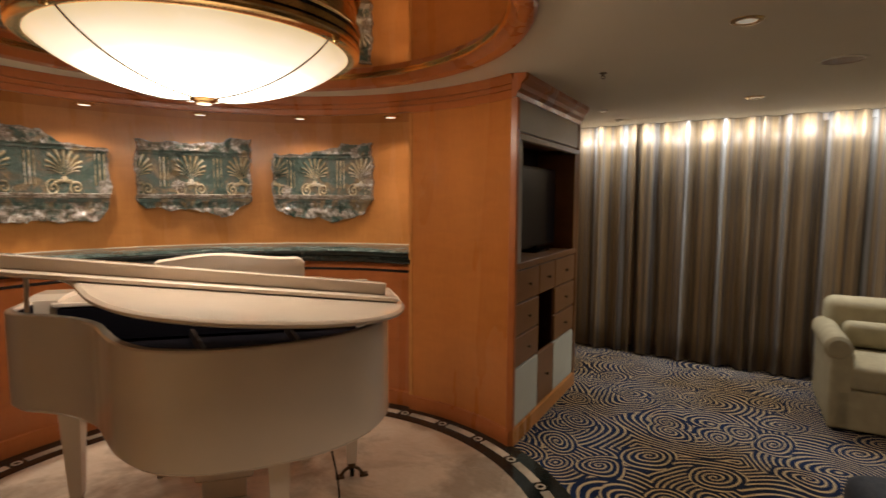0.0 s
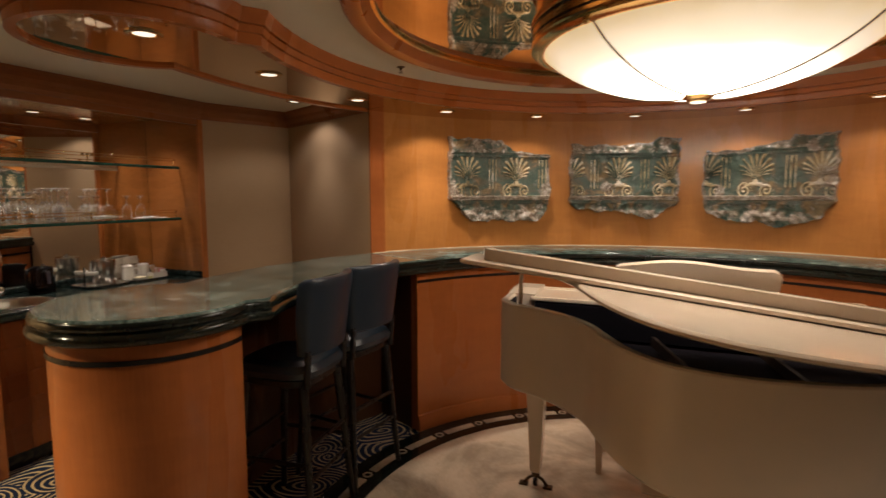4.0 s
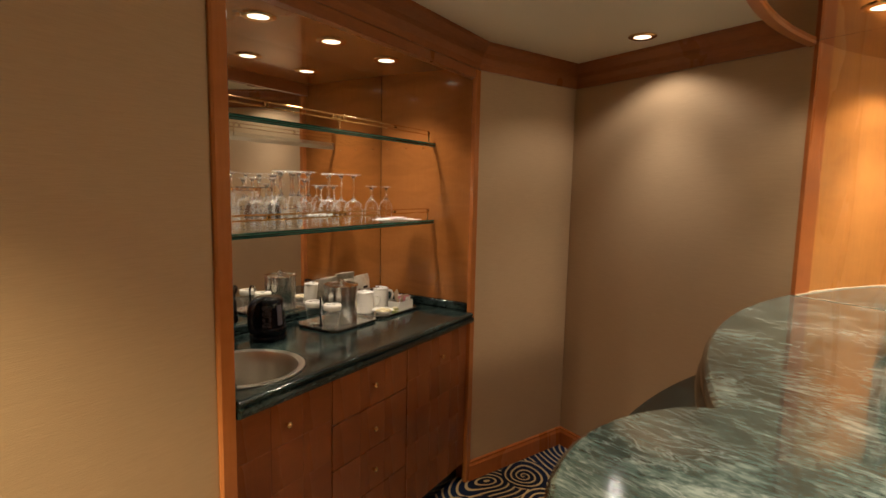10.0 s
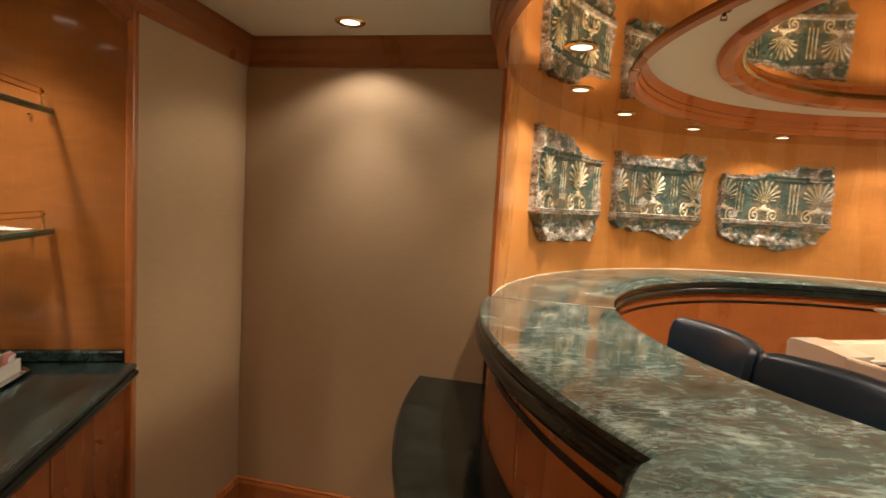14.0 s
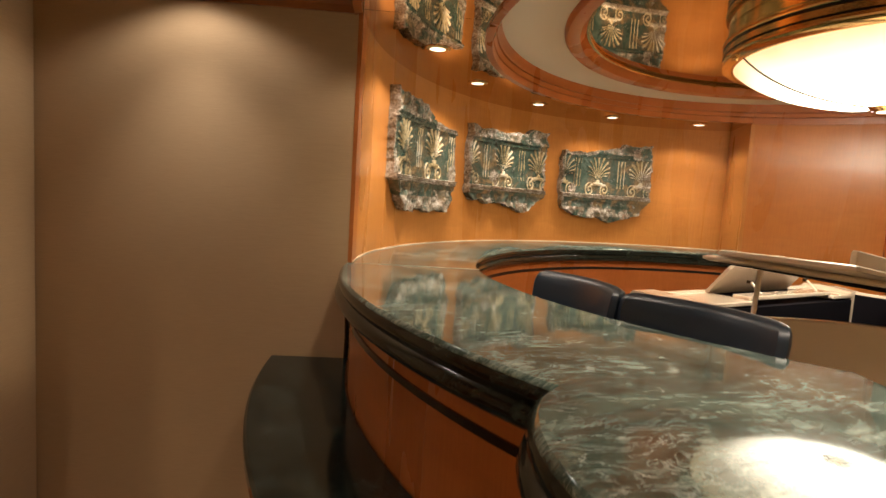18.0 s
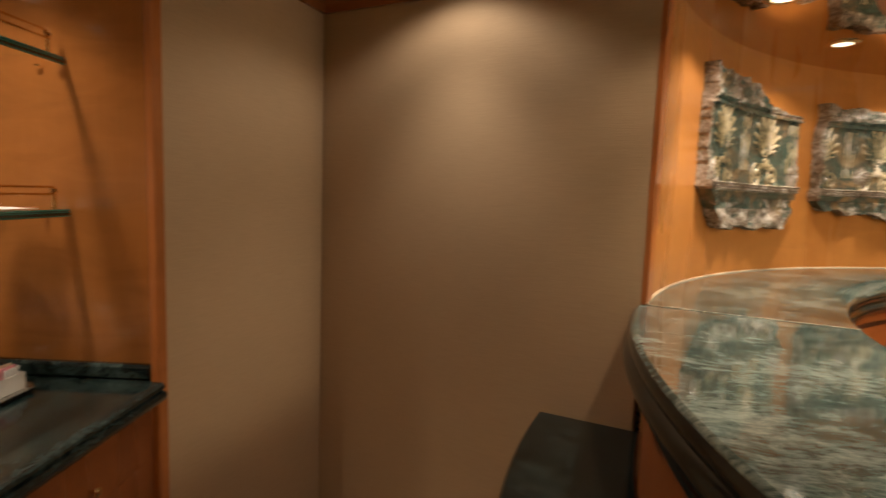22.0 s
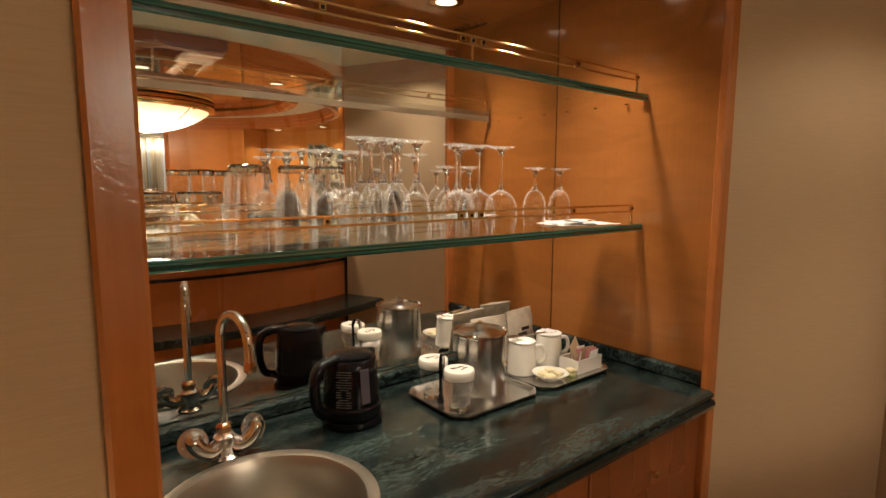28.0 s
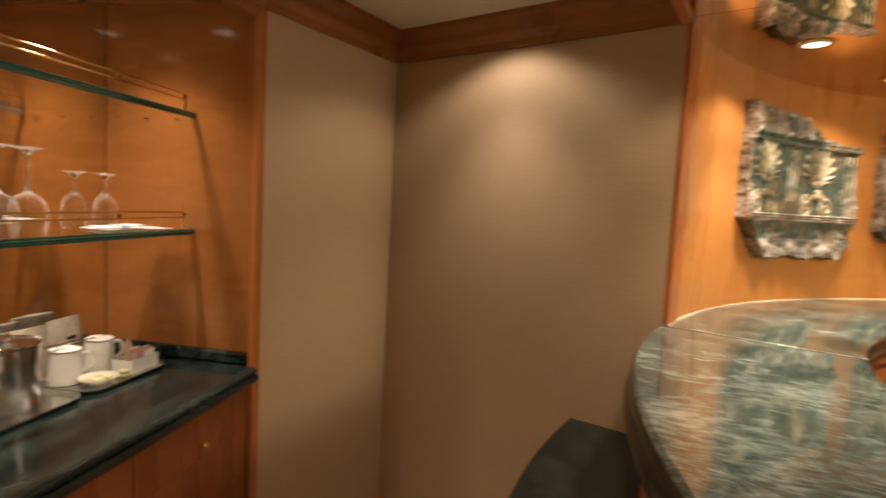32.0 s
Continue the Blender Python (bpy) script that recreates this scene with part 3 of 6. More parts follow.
# ---- the setting ----
def bar_outline():
    """The bar top: an arc of the alcove that swings out into a round end."""
    pts = [tuple(pc(R_LEDGE, A_END + (228.7 - A_END) * i / 22)[:2]) for i in range(23)]
    pts += [tuple(pc(R_LEDGE - 0.003, 230.4)[:2])]
    for i in range(1, 41):
        a = radians(50 - 252.2 * i / 40)
        pts.append((BULB[0] + R_BULB * math.cos(a), BULB[1] + R_BULB * math.sin(a)))
    pts += [tuple(pc(2.098, 220.6 + (A_END - 220.6) * i / 22)[:2]) for i in range(23)]
    return ccw(pts)


BAR = bar_outline()

# floor
FLOOR_BOX = (-5.2, 8.0, -4.2, 6.2)


def holed_sheet(z, r, n=96, flip=False):
    """A sheet over the whole place with a round hole at the alcove."""
    x0, x1, y0, y1 = FLOOR_BOX
    bm = bmesh.new()
    inner, outer = [], []
    for i in range(n):
        a = 2 * math.pi * (i + 0.5) / n
        c, s = math.cos(a), math.sin(a)
        k = min(((x1 if c > 0 else x0) - CX) / c if abs(c) > 1e-6 else 1e9, ((y1 if s > 0 else y0) - CY) / s if abs(s) > 1e-6 else 1e9)
        inner.append(bm.verts.new((CX + r * c, CY + r * s, z)))
        outer.append(bm.verts.new((CX + k * c, CY + k * s, z)))
    for i in range(n):
        j = (i + 1) % n
        bm.faces.new((inner[i], inner[j], outer[j], outer[i]))
    return bm


carpet = shape("floor", box(*FLOOR_BOX, -0.15, 0.0), CARPET, "navy carpet with beige and gold scroll pattern", "floor")
R_MARBLE, R_RING = 1.375, 1.585
floor_disc = shape("floor_marble", ring_sweep([(0.0005, 0.0), (0.0005, 0.006), (R_MARBLE, 0.006), (R_MARBLE, 0.0)], 0, 360, 96), CREAM, "round cream polished marble floor under the piano", "floor")
floor_ring = shape("floor_border", ring_sweep([(R_MARBLE + 0.001, 0.0), (R_MARBLE + 0.001, 0.006), (R_RING, 0.006), (R_RING, 0.0)], 0, 360, 120), EDGE, "dark green marble border ring around the cream floor", "floor")

# ceiling
ceiling = shape("ceiling", join(holed_sheet(Z_CEIL, 1.235), join(holed_sheet(Z_CEIL + 0.14, 1.235), ring_sweep([(1.235, Z_CEIL), (1.26, Z_CEIL), (1.26, Z_CEIL + 0.14), (1.235, Z_CEIL + 0.14)], 0, 360, 96))), PAINT, "flat cream painted ceiling", "ceiling")
ceil_mirror = shape("ceiling_mirror", ring_sweep([(0.0005, Z_MIRROR), (0.0005, Z_MIRROR + 0.01), (1.23, Z_MIRROR + 0.01), (1.23, Z_MIRROR)], 0, 360, 96), BRONZE_MIRROR, "round bronze mirror panel in the ceiling above the piano", "mirror")
ceil_rim = shape("ceiling_trim", ring_sweep([(1.175, 2.134), (1.175, 2.118), (1.19, 2.10), (1.20, 2.082), (1.225, 2.074), (1.255, 2.076), (1.268, 2.088), (1.27, 2.0985), (1.234, 2.0985), (1.234, 2.134)], 0, 360, 120), WOOD_LOW, "round wooden rim of the ceiling mirror", "trim", smooth=True)
rim_brass = shape("ceiling_trim_bead", ring_sweep([(1.163, 2.133), (1.163, 2.122), (1.174, 2.119), (1.174, 2.133)], 0, 360, 96), BRASS, "thin brass bead inside the mirror rim", "trim", smooth=True)

# curved wall, ledge, lower wall
wall_alcove = shape("wall_alcove", prism(band(R_WALL, R_WALL + 0.03, A_PIL - 3, A_END - 0.15, 64), Z_BAR - 0.10, Z_CEIL), WOOD, "curved honey maple veneer wall behind the piano", "wall", smooth=True)
wall_low = shape("wall_alcove_lower", prism(band(R_LOW, R_LOW + 0.06, A_PIL, A_END - 0.3, 60), 0.0, 0.985), WOOD_LOW, "curved red cherry panelled lower wall", "wall", smooth=True)
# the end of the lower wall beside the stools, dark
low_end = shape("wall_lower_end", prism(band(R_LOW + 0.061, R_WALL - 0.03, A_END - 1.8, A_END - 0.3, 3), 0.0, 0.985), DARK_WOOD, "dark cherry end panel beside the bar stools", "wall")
line_low = shape("trim_inlay", ring_sweep([(R_LOW + 0.001, 0.925), (R_LOW - 0.006, 0.925), (R_LOW - 0.006, 0.941), (R_LOW + 0.001, 0.941)], A_PIL, A_END - 0.3, 60), BLACK_LINE, "black inlay line in the lower wall", "trim")
base_low = shape("baseboard_alcove", ring_sweep([(R_LOW, 0.0), (R_LOW - 0.020, 0.0), (R_LOW - 0.020, 0.07), (R_LOW - 0.012, 0.085), (R_LOW - 0.012, 0.095), (R_LOW, 0.10)], A_PIL, A_END - 0.3, 60), WOOD_LOW, "curved cherry baseboard", "baseboard", smooth=True)


EDGE_PROF = [(0.024, 0.984), (0.001, 0.986), (-0.008, 0.994), (-0.012, 1.006), (-0.008, 1.018), (0.001, 1.026), (0.005, 1.029), (0.0, 1.034), (-0.003, 1.044), (-0.001, 1.055), (0.003, 1.0604)]
wall_ledge = shape("wall_ledge", ring_sweep([(R_WALL, 1.0605), (R_LEDGE + 0.003, 1.0605), (R_LEDGE + 0.004, 1.064), (R_LEDGE + 0.012, Z_BAR), (R_WALL, Z_BAR)], A_PIL, A_END - 0.06, 60), GREEN, "curved green marble ledge below the reliefs", "ledge", smooth=True)
ledge_edge = shape("wall_ledge_edge", ring_sweep([(R_WALL, 0.986)] + [(R_LEDGE + d, z) for d, z in EDGE_PROF] + [(R_WALL, 1.060)], A_PIL, A_END - 0.06, 60), EDGE, "black-green marble edge moulding of the ledge", "trim", smooth=True)
gold_line = shape("trim_gold", ring_sweep([(R_WALL, Z_BAR), (R_WALL - 0.006, Z_BAR), (R_WALL - 0.006, Z_BAR + 0.004), (R_WALL, Z_BAR + 0.006)], A_PIL, A_END, 60), CREAM, "pale wooden strip along the ledge", "trim")

# panel between pilaster and media cabinet
panel = shape("wall_panel", prism(band(R_LEDGE, R_LEDGE + 0.03, A_CAB + 0.2, A_PIL, 24), 0.0, Z_CEIL), WOOD_PANEL, "curved cherry veneer panel beside the media cabinet", "wall", smooth=True)
ret = shape("wall_return", prism(band(R_LEDGE + 0.031, R_WALL + 0.1, A_PIL - 1.6, A_PIL, 4), 0.0, Z_CEIL), WOOD, "narrow cherry return at the end of the reliefs", "wall")
fillet = shape("trim_pilaster", prism(band(R_LEDGE - 0.006, R_LEDGE + 0.02, A_PIL - 0.5, A_PIL + 0.4, 3), 0.10, Z_SOFFIT - 0.02, 0.003), WOOD, "thin pale edge strip of the pilaster", "trim")
base_panel = shape("baseboard_panel", ring_sweep([(R_LEDGE, 0.0), (R_LEDGE - 0.020, 0.0), (R_LEDGE - 0.020, 0.07), (R_LEDGE - 0.012, 0.085), (R_LEDGE - 0.012, 0.095), (R_LEDGE, 0.10)], A_CAB, A_PIL, 24), WOOD_LOW, "curved cherry baseboard under the panel", "baseboard", smooth=True)

# soffit: bronze mirror underside, wooden fascia
STEPS = [(0.0, Z_SOFFIT - 0.012), (0.0, Z_SOFFIT + 0.004), (-0.003, Z_SOFFIT + 0.020), (0.004, Z_SOFFIT + 0.022), (0.004, Z_SOFFIT + 0.027), (-0.005, Z_SOFFIT + 0.029), (-0.013, Z_SOFFIT + 0.048), (-0.006, Z_SOFFIT + 0.050), (-0.006, Z_SOFFIT + 0.055), (-0.017, Z_SOFFIT + 0.057), (-0.019, Z_SOFFIT + 0.072), (-0.030, Z_SOFFIT + 0.090), (-0.032, Z_CEIL)]
FASCIA = STEPS + [(0.03, Z_CEIL), (0.03, Z_SOFFIT - 0.012)]


def soffit_band():
    return band(R_LEDGE + 0.031, R_WALL, A_PIL, A_END + 1.0, 60)


soffit_mirror = shape("ceiling_soffit_mirror", prism(soffit_band(), Z_SOFFIT, Z_SOFFIT + 0.008), BRONZE_MIRROR, "bronze mirror underside of the curved soffit above the ledge", "mirror")
fascia_arc = shape("ceiling_fascia", ring_sweep([(R_LEDGE + o, z) for o, z in FASCIA], A_PIL, A_END, 70), WOOD_LOW, "curved cherry fascia of the soffit", "trim", smooth=True)
fascia_panel = shape("ceiling_fascia_panel", ring_sweep([(R_LEDGE - 0.001, 1.975), (R_LEDGE - 0.006, 1.975)] + [(R_LEDGE + o - 0.006, z) for o, z in STEPS[2:]] + [(R_LEDGE - 0.001, Z_CEIL)], A_CAB, A_PIL, 30), WOOD_LOW, "curved cherry cornice over the panel", "trim", smooth=True)


def bar_soffit():
    o = inset(BAR, 0.0)
    n = len(o)
    rows = [at_z(inset(o, d), z) for d, z in [(0.03, Z_SOFFIT), (0.03, Z_SOFFIT - 0.012)] + STEPS]
    bm = loft(rows, True, False)
    end = Vector((math.cos(radians(A_END)), math.sin(radians(A_END)), 0))
    across = Vector((-end.y, end.x, 0))
    gone = [f for f in bm.faces if all(abs((v.co - Vector((CX, CY, v.co.z))).dot(across)) < 0.06 and (v.co - Vector((CX, CY, v.co.z))).dot(end) > 1.3 for v in f.verts) and abs((f.verts[0].co - f.verts[2].co).dot(end)) > 0.2]
    bmesh.ops.delete(bm, geom=gone, context="FACES")
    return bm


bar_fascia = shape("ceiling_bar_fascia", bar_soffit(), WOOD_LOW, "cherry fascia of the soffit that follows the bar", "trim", smooth=True)
bar_soffit_mirror = shape("ceiling_bar_mirror", slab(inset(BAR, 0.031), [(0, Z_SOFFIT), (0, Z_SOFFIT + 0.008)]), BRONZE_MIRROR, "bronze mirror underside of the soffit above the bar", "mirror")

# taupe walls of the bar
WALL_END = tuple(pc(R_WALL, A_END)[:2])
CORNER = (-3.435, 1.705)
FAR_LEFT = tuple(nk(1.86, 0)[:2])
wall_west = shape("wall_west", wall_run([tuple(nk(0, 0)[:2]), CORNER], 0, Z_CEIL, 0.12, 1), CLOTH, "taupe woven wallcovering wall beside the bar niche", "wall")
wall_north = shape("wall_north", wall_run([(CORNER[0] - 0.12, CORNER[1]), (WALL_END[0] - 0.012, WALL_END[1] - 0.006)], 0, Z_CEIL, 0.12, 1), CLOTH, "taupe woven wallcovering wall lit by a downlight", "wall")
wall_edge = shape("trim_wall_edge", prism([(WALL_END[0] - 0.012, WALL_END[1] - 0.008), (WALL_END[0] + 0.003, WALL_END[1] - 0.008), (WALL_END[0] + 0.003, WALL_END[1] + 0.1), (WALL_END[0] - 0.012, WALL_END[1] + 0.1)], 1.071, Z_CEIL, 0.003), WOOD_LOW, "vertical cherry edge strip where the curved wall ends", "trim")
left_wall = shape("wall_left_of_niche", wall_run([FAR_LEFT, tuple(nk(NOOK_W + 0.045, 0)[:2])], 0, Z_CEIL, 0.14, 1), CLOTH, "taupe woven wallcovering wall beside the bar niche", "wall")
hall = shape("wall_hall", wall_run([(FAR_LEFT[0] + 0.25, -4.1), FAR_LEFT], 0, Z_CEIL, 0.12, 1), CLOTH, "taupe wallcovering wall towards the entrance", "wall")

crown_pts = [FAR_LEFT, tuple(nk(0.25, 0)[:2]), tuple((nk(0.0, 0) + Vector((0.0, 0.0, 0)))[:2]), CORNER, (WALL_END[0] - 0.016, WALL_END[1] - 0.006)]
crown = shape("trim_crown", run_profile(crown_pts, CROWN_PROFILE, -1), CROWN, "cherry crown moulding under the ceiling", "trim")
crown_hall = shape("trim_crown_hall", run_profile([(FAR_LEFT[0] + 0.25, -4.1), FAR_LEFT], CROWN_PROFILE, -1), CROWN, "cherry crown moulding in the entrance hall", "trim")
base1 = shape("baseboard_corner", run_profile([tuple(nk(0, 0)[:2]), CORNER, (-2.43, WALL_END[1] - 0.015)], BASE_PROFILE, -1), WOOD_LOW, "cherry baseboard in the corner of the bar", "baseboard")
base2 = shape("baseboard_left", run_profile([(FAR_LEFT[0] + 0.25, -4.1), FAR_LEFT, tuple(nk(NOOK_W + 0.045, 0)[:2])], BASE_PROFILE, -1), WOOD_LOW, "cherry baseboard along the entrance wall", "baseboard")

# walls that close the rest of the suite
c0, c1 = CURT_P - CURT_DIR * 1.6, CURT_P + CURT_DIR * 5.2
wall_window = shape("wall_window", wall_run([tuple((c0 + CAB_DIR * 0.30)[:2]), tuple((c1 + CAB_DIR * 0.30)[:2])], 0, Z_CEIL + 0.1, 0.12, 1), CLOTH, "wall behind the curtains", "wall")
east = c1 - Vector((0.265, 0.964, 0)) * 7.6
wall_east = shape("wall_east", wall_run([tuple((c1 + CAB_DIR * 0.30)[:2]), tuple(east[:2])], 0, Z_CEIL, 0.12, 1), CLOTH, "plain taupe wall of the living room", "wall")
wall_south = shape("wall_south", wall_run([tuple(east[:2]), (FAR_LEFT[0] + 0.25, -4.1)], 0, Z_CEIL, 0.12, 1), CLOTH, "plain taupe wall behind the sitting area", "wall")
cab_end = Vector((*CAB, 0)) + CAB_DIR * 1.24
wall_back = shape("wall_cabinet_end", wall_run([tuple((cab_end - CAB_OUT * 0.02)[:2]), tuple((c0 + CAB_DIR * 0.29)[:2])], 0, Z_CEIL, 0.10, 1), CLOTH, "short taupe wall between cabinet and curtains", "wall")

# ---- bar ----
bar = thing("bar_counter", Vector((BULB[0], BULB[1], 0)), "curved bar counter with green marble top and red cherry body", "bar counter")
TO_BAR = Matrix.Translation((-BULB[0], -BULB[1], 0))
part("edge", moved(slab(BAR, EDGE_PROF), TO_BAR), EDGE, bar, "polished black-green marble edge moulding", True)
part("top", moved(slab(inset(BAR, 0.0), [(0.003, 1.0605), (0.004, 1.064), (0.012, Z_BAR)]), TO_BAR), GREEN, bar, "polished green marble top with white veins", True)


def drum(r, a0=50.0, a1=-208.0, n=44):
    return ccw([(BULB[0] + r * math.cos(radians(a0 + (a1 - a0) * i / n)), BULB[1] + r * math.sin(radians(a0 + (a1 - a0) * i / n))) for i in range(n + 1)])


part("body", moved(prism(drum(0.330), 0.0, 0.986), TO_BAR), WOOD_LOW, bar, "red cherry drum under the round end", True)
part("inlay", moved(prism(drum(0.336, 48, -206), 0.915, 0.932), TO_BAR), BLACK_LINE, bar, "black inlay line")
part("plinth", moved(slab(drum(0.342, 48, -206), [(0, 0.0), (0, 0.08), (0.008, 0.10)]), TO_BAR), WOOD_LOW, bar, "cherry plinth")
seam_a, seam_b = pc(R_LEDGE + 0.006, A_END - 0.03), pc(R_WALL - 0.01, A_END - 0.03)
part("seam", moved(tube([(seam_a.x, seam_a.y, Z_BAR - 0.0002), (seam_b.x, seam_b.y, Z_BAR - 0.0002)], 0.0012, 6), TO_BAR), CREAM, bar, "thin pale joint between bar top and ledge")
part("service_wall", moved(prism(band(2.0, 2.055, A_END, 221, 24), 0.0, 0.986), TO_BAR), WOOD_LOW, bar, "curved cherry back of the bar", True)
part("inlay", moved(prism(band(2.054, 2.061, A_END, 221, 24), 0.915, 0.932), TO_BAR), BLACK_LINE, bar, "black inlay line")
part("knee_panel", moved(prism(band(1.985, 2.0, A_END, 221, 24), 0.0, 0.986), TO_BAR), DARK_WOOD, bar, "near-black cherry panel behind the stools", True)
shelf_o = band(2.056, 2.36, A_END + 0.1, 219, 24)
part("work_shelf", moved(slab(shelf_o, [(0.012, 0.655), (0.0, 0.665), (0.0, 0.69), (0.008, 0.70)]), TO_BAR), EDGE, bar, "dark green marble work shelf", True)


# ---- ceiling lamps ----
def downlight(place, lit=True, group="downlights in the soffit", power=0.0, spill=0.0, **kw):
    d = thing("downlight", Vector(place), "recessed round downlight with a brass ring, switched on" if lit else "recessed round downlight with a pale ring, dimmed; six of the nine are added fill", "downlight", group)
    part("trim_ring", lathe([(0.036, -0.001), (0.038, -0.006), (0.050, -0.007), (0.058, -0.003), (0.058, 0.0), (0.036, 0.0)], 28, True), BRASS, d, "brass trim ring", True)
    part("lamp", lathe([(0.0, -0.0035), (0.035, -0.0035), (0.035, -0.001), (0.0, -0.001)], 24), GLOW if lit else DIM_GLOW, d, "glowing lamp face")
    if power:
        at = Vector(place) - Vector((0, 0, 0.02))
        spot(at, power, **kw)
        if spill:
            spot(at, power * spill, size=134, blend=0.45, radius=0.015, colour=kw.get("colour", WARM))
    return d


for a in (191.2, 170.0, 148.8, 127.6, 106.4, 85.2):
    downlight(pc(1.815, a, Z_SOFFIT), power=P_RING * (1.7 if a == 170.0 else 1.0), spill=0.22, size=84, blend=1.0)
for x, y, share_of in ((-1.69, 0.85, 0.6), (-1.36, 0.29, 2.6)):
    downlight((x, y, Z_SOFFIT), power=P_BAR * share_of, size=84, blend=1.0, radius=0.010)
downlight((-2.855, 1.50, Z_CEIL), group="downlights in the ceiling", power=P_CORNER * 1.1, spill=0.36, size=78, blend=1.0, colour=(1.0, 0.87, 0.75))
for s in (0.972, 0.626, 0.280):
    downlight(nk(s, 0.31, Z_NOOK), group="downlights in the niche", power=P_NOOK, size=112, blend=0.9)

# ---- bar niche (local: x = s to the left, y = d into the wall) ----
def nshape(name, bm, material, label, category="", kind="structure", smooth=False):
    return shape(name, bm, material, label, category, kind, "", smooth, NOOK_M)


nshape("wall_niche_right", box(-0.05, 0.0, 0.0, NOOK_D + 0.05, 0.0, Z_NOOK), WOOD_NOOK, "glossy cherry side panel of the bar niche", "wall")
nshape("trim_niche_right", box(-0.012, 0.030, -0.012, 0.012, 0.0, 1.985, 0.004), LACQUER, "cherry edge strip of the niche", "trim")
nshape("wall_niche_left", box(NOOK_W, NOOK_W + 0.05, 0.0, NOOK_D + 0.05, 0.0, Z_NOOK), WOOD_NOOK, "glossy cherry side panel of the bar niche", "wall")
nshape("trim_niche_left", box(NOOK_W - 0.004, NOOK_W + 0.046, -0.014, 0.012, 0.0, 1.985, 0.005), LACQUER, "cherry edge strip of the niche", "trim")
nshape("wall_niche_back", box(-0.05, NOOK_W + 0.05, NOOK_D + 0.012, NOOK_D + 0.08, 0.0, Z_CEIL), WOOD_NOOK, "back of the bar niche", "wall")
nshape("mirror_niche", box(0.001, NOOK_W - 0.001, NOOK_D, NOOK_D + 0.010, 0.897, Z_NOOK), MIRROR, "large mirror at the back of the bar niche", "mirror")
nshape("ceiling_niche", box(-0.05, NOOK_W + 0.05, 0.0, NOOK_D + 0.05, Z_NOOK, Z_NOOK + 0.05), WOOD_NOOK, "cherry ceiling of the bar niche", "ceiling")
for x in (0.0010, NOOK_W - 0.0018):
    nshape("trim_niche_seam", box(x, x + 0.0008, NOOK_D - 0.0018, NOOK_D - 0.0008, 0.905, Z_NOOK - 0.001), BLACK_LINE, "dark seam beside the mirror", "trim")
nshape("trim_niche_header", box(0.0, NOOK_W, -0.004, 0.03, 1.945, Z_CEIL), CROWN, "dark cherry header above the bar niche", "trim")

# counter with sink cut-out
SINK = (1.140, 0.200, 0.175)


def counter_top():
    """A slab with a rolled front edge and a round hole for the sink."""
    n = 48
    x0, x1, y0, y1 = 0.002, NOOK_W - 0.004, 0.0, NOOK_D - 0.002
    bm = bmesh.new()
    inner, outer = [], []
    turns = [2 * math.pi * (i + 0.5) / n for i in range(n)] + [math.atan2(y - SINK[1], x - SINK[0]) % (2 * math.pi) for x in (x0, x1) for y in (y0, y1)]
    n = len(turns)
    for a in sorted(turns):
        c, s = math.cos(a), math.sin(a)
        k = min(((x1 if c > 0 else x0) - SINK[0]) / c, ((y1 if s > 0 else y0) - SINK[1]) / s)
        inner.append((SINK[0] + SINK[2] * c, SINK[1] + SINK[2] * s))
        outer.append((SINK[0] + k * c, SINK[1] + k * s))
    for z in (0.862, 0.824):
        vi, vo = [bm.verts.new((*p, z)) for p in inner], [bm.verts.new((*p, z)) for p in outer]
        for i in range(n):
            j = (i + 1) % n
            bm.faces.new((vi[i], vi[j], vo[j], vo[i]))
    return bm


worktop = thing("worktop", NOOK_M, "dark green marble worktop with rolled edge and upstand", "worktop")
part("slab", counter_top(), DARK_GREEN, worktop)
prof = [(0.0, 0.812), (-0.020, 0.812), (-0.030, 0.820), (-0.033, 0.831), (-0.028, 0.840), (-0.020, 0.843), (-0.026, 0.848), (-0.026, 0.856), (-0.018, 0.862), (0.0, 0.862)]
part("front_edge", loft([[(x, y, z) for y, z in prof] for x in (0.031, NOOK_W - 0.006)]), DARK_GREEN, worktop, "rolled marble front edge", True)
part("upstand", box(0.003, NOOK_W - 0.003, NOOK_D - 0.030, NOOK_D - 0.001, 0.8622, 0.899, 0.006), DARK_GREEN, worktop)
part("upstand", box(0.003, 0.030, 0.012, NOOK_D - 0.031, 0.8622, 0.902, 0.007), DARK_GREEN, worktop)
part("upstand", box(NOOK_W - 0.030, NOOK_W - 0.003, 0.012, NOOK_D - 0.031, 0.8622, 0.902, 0.007), DARK_GREEN, worktop)

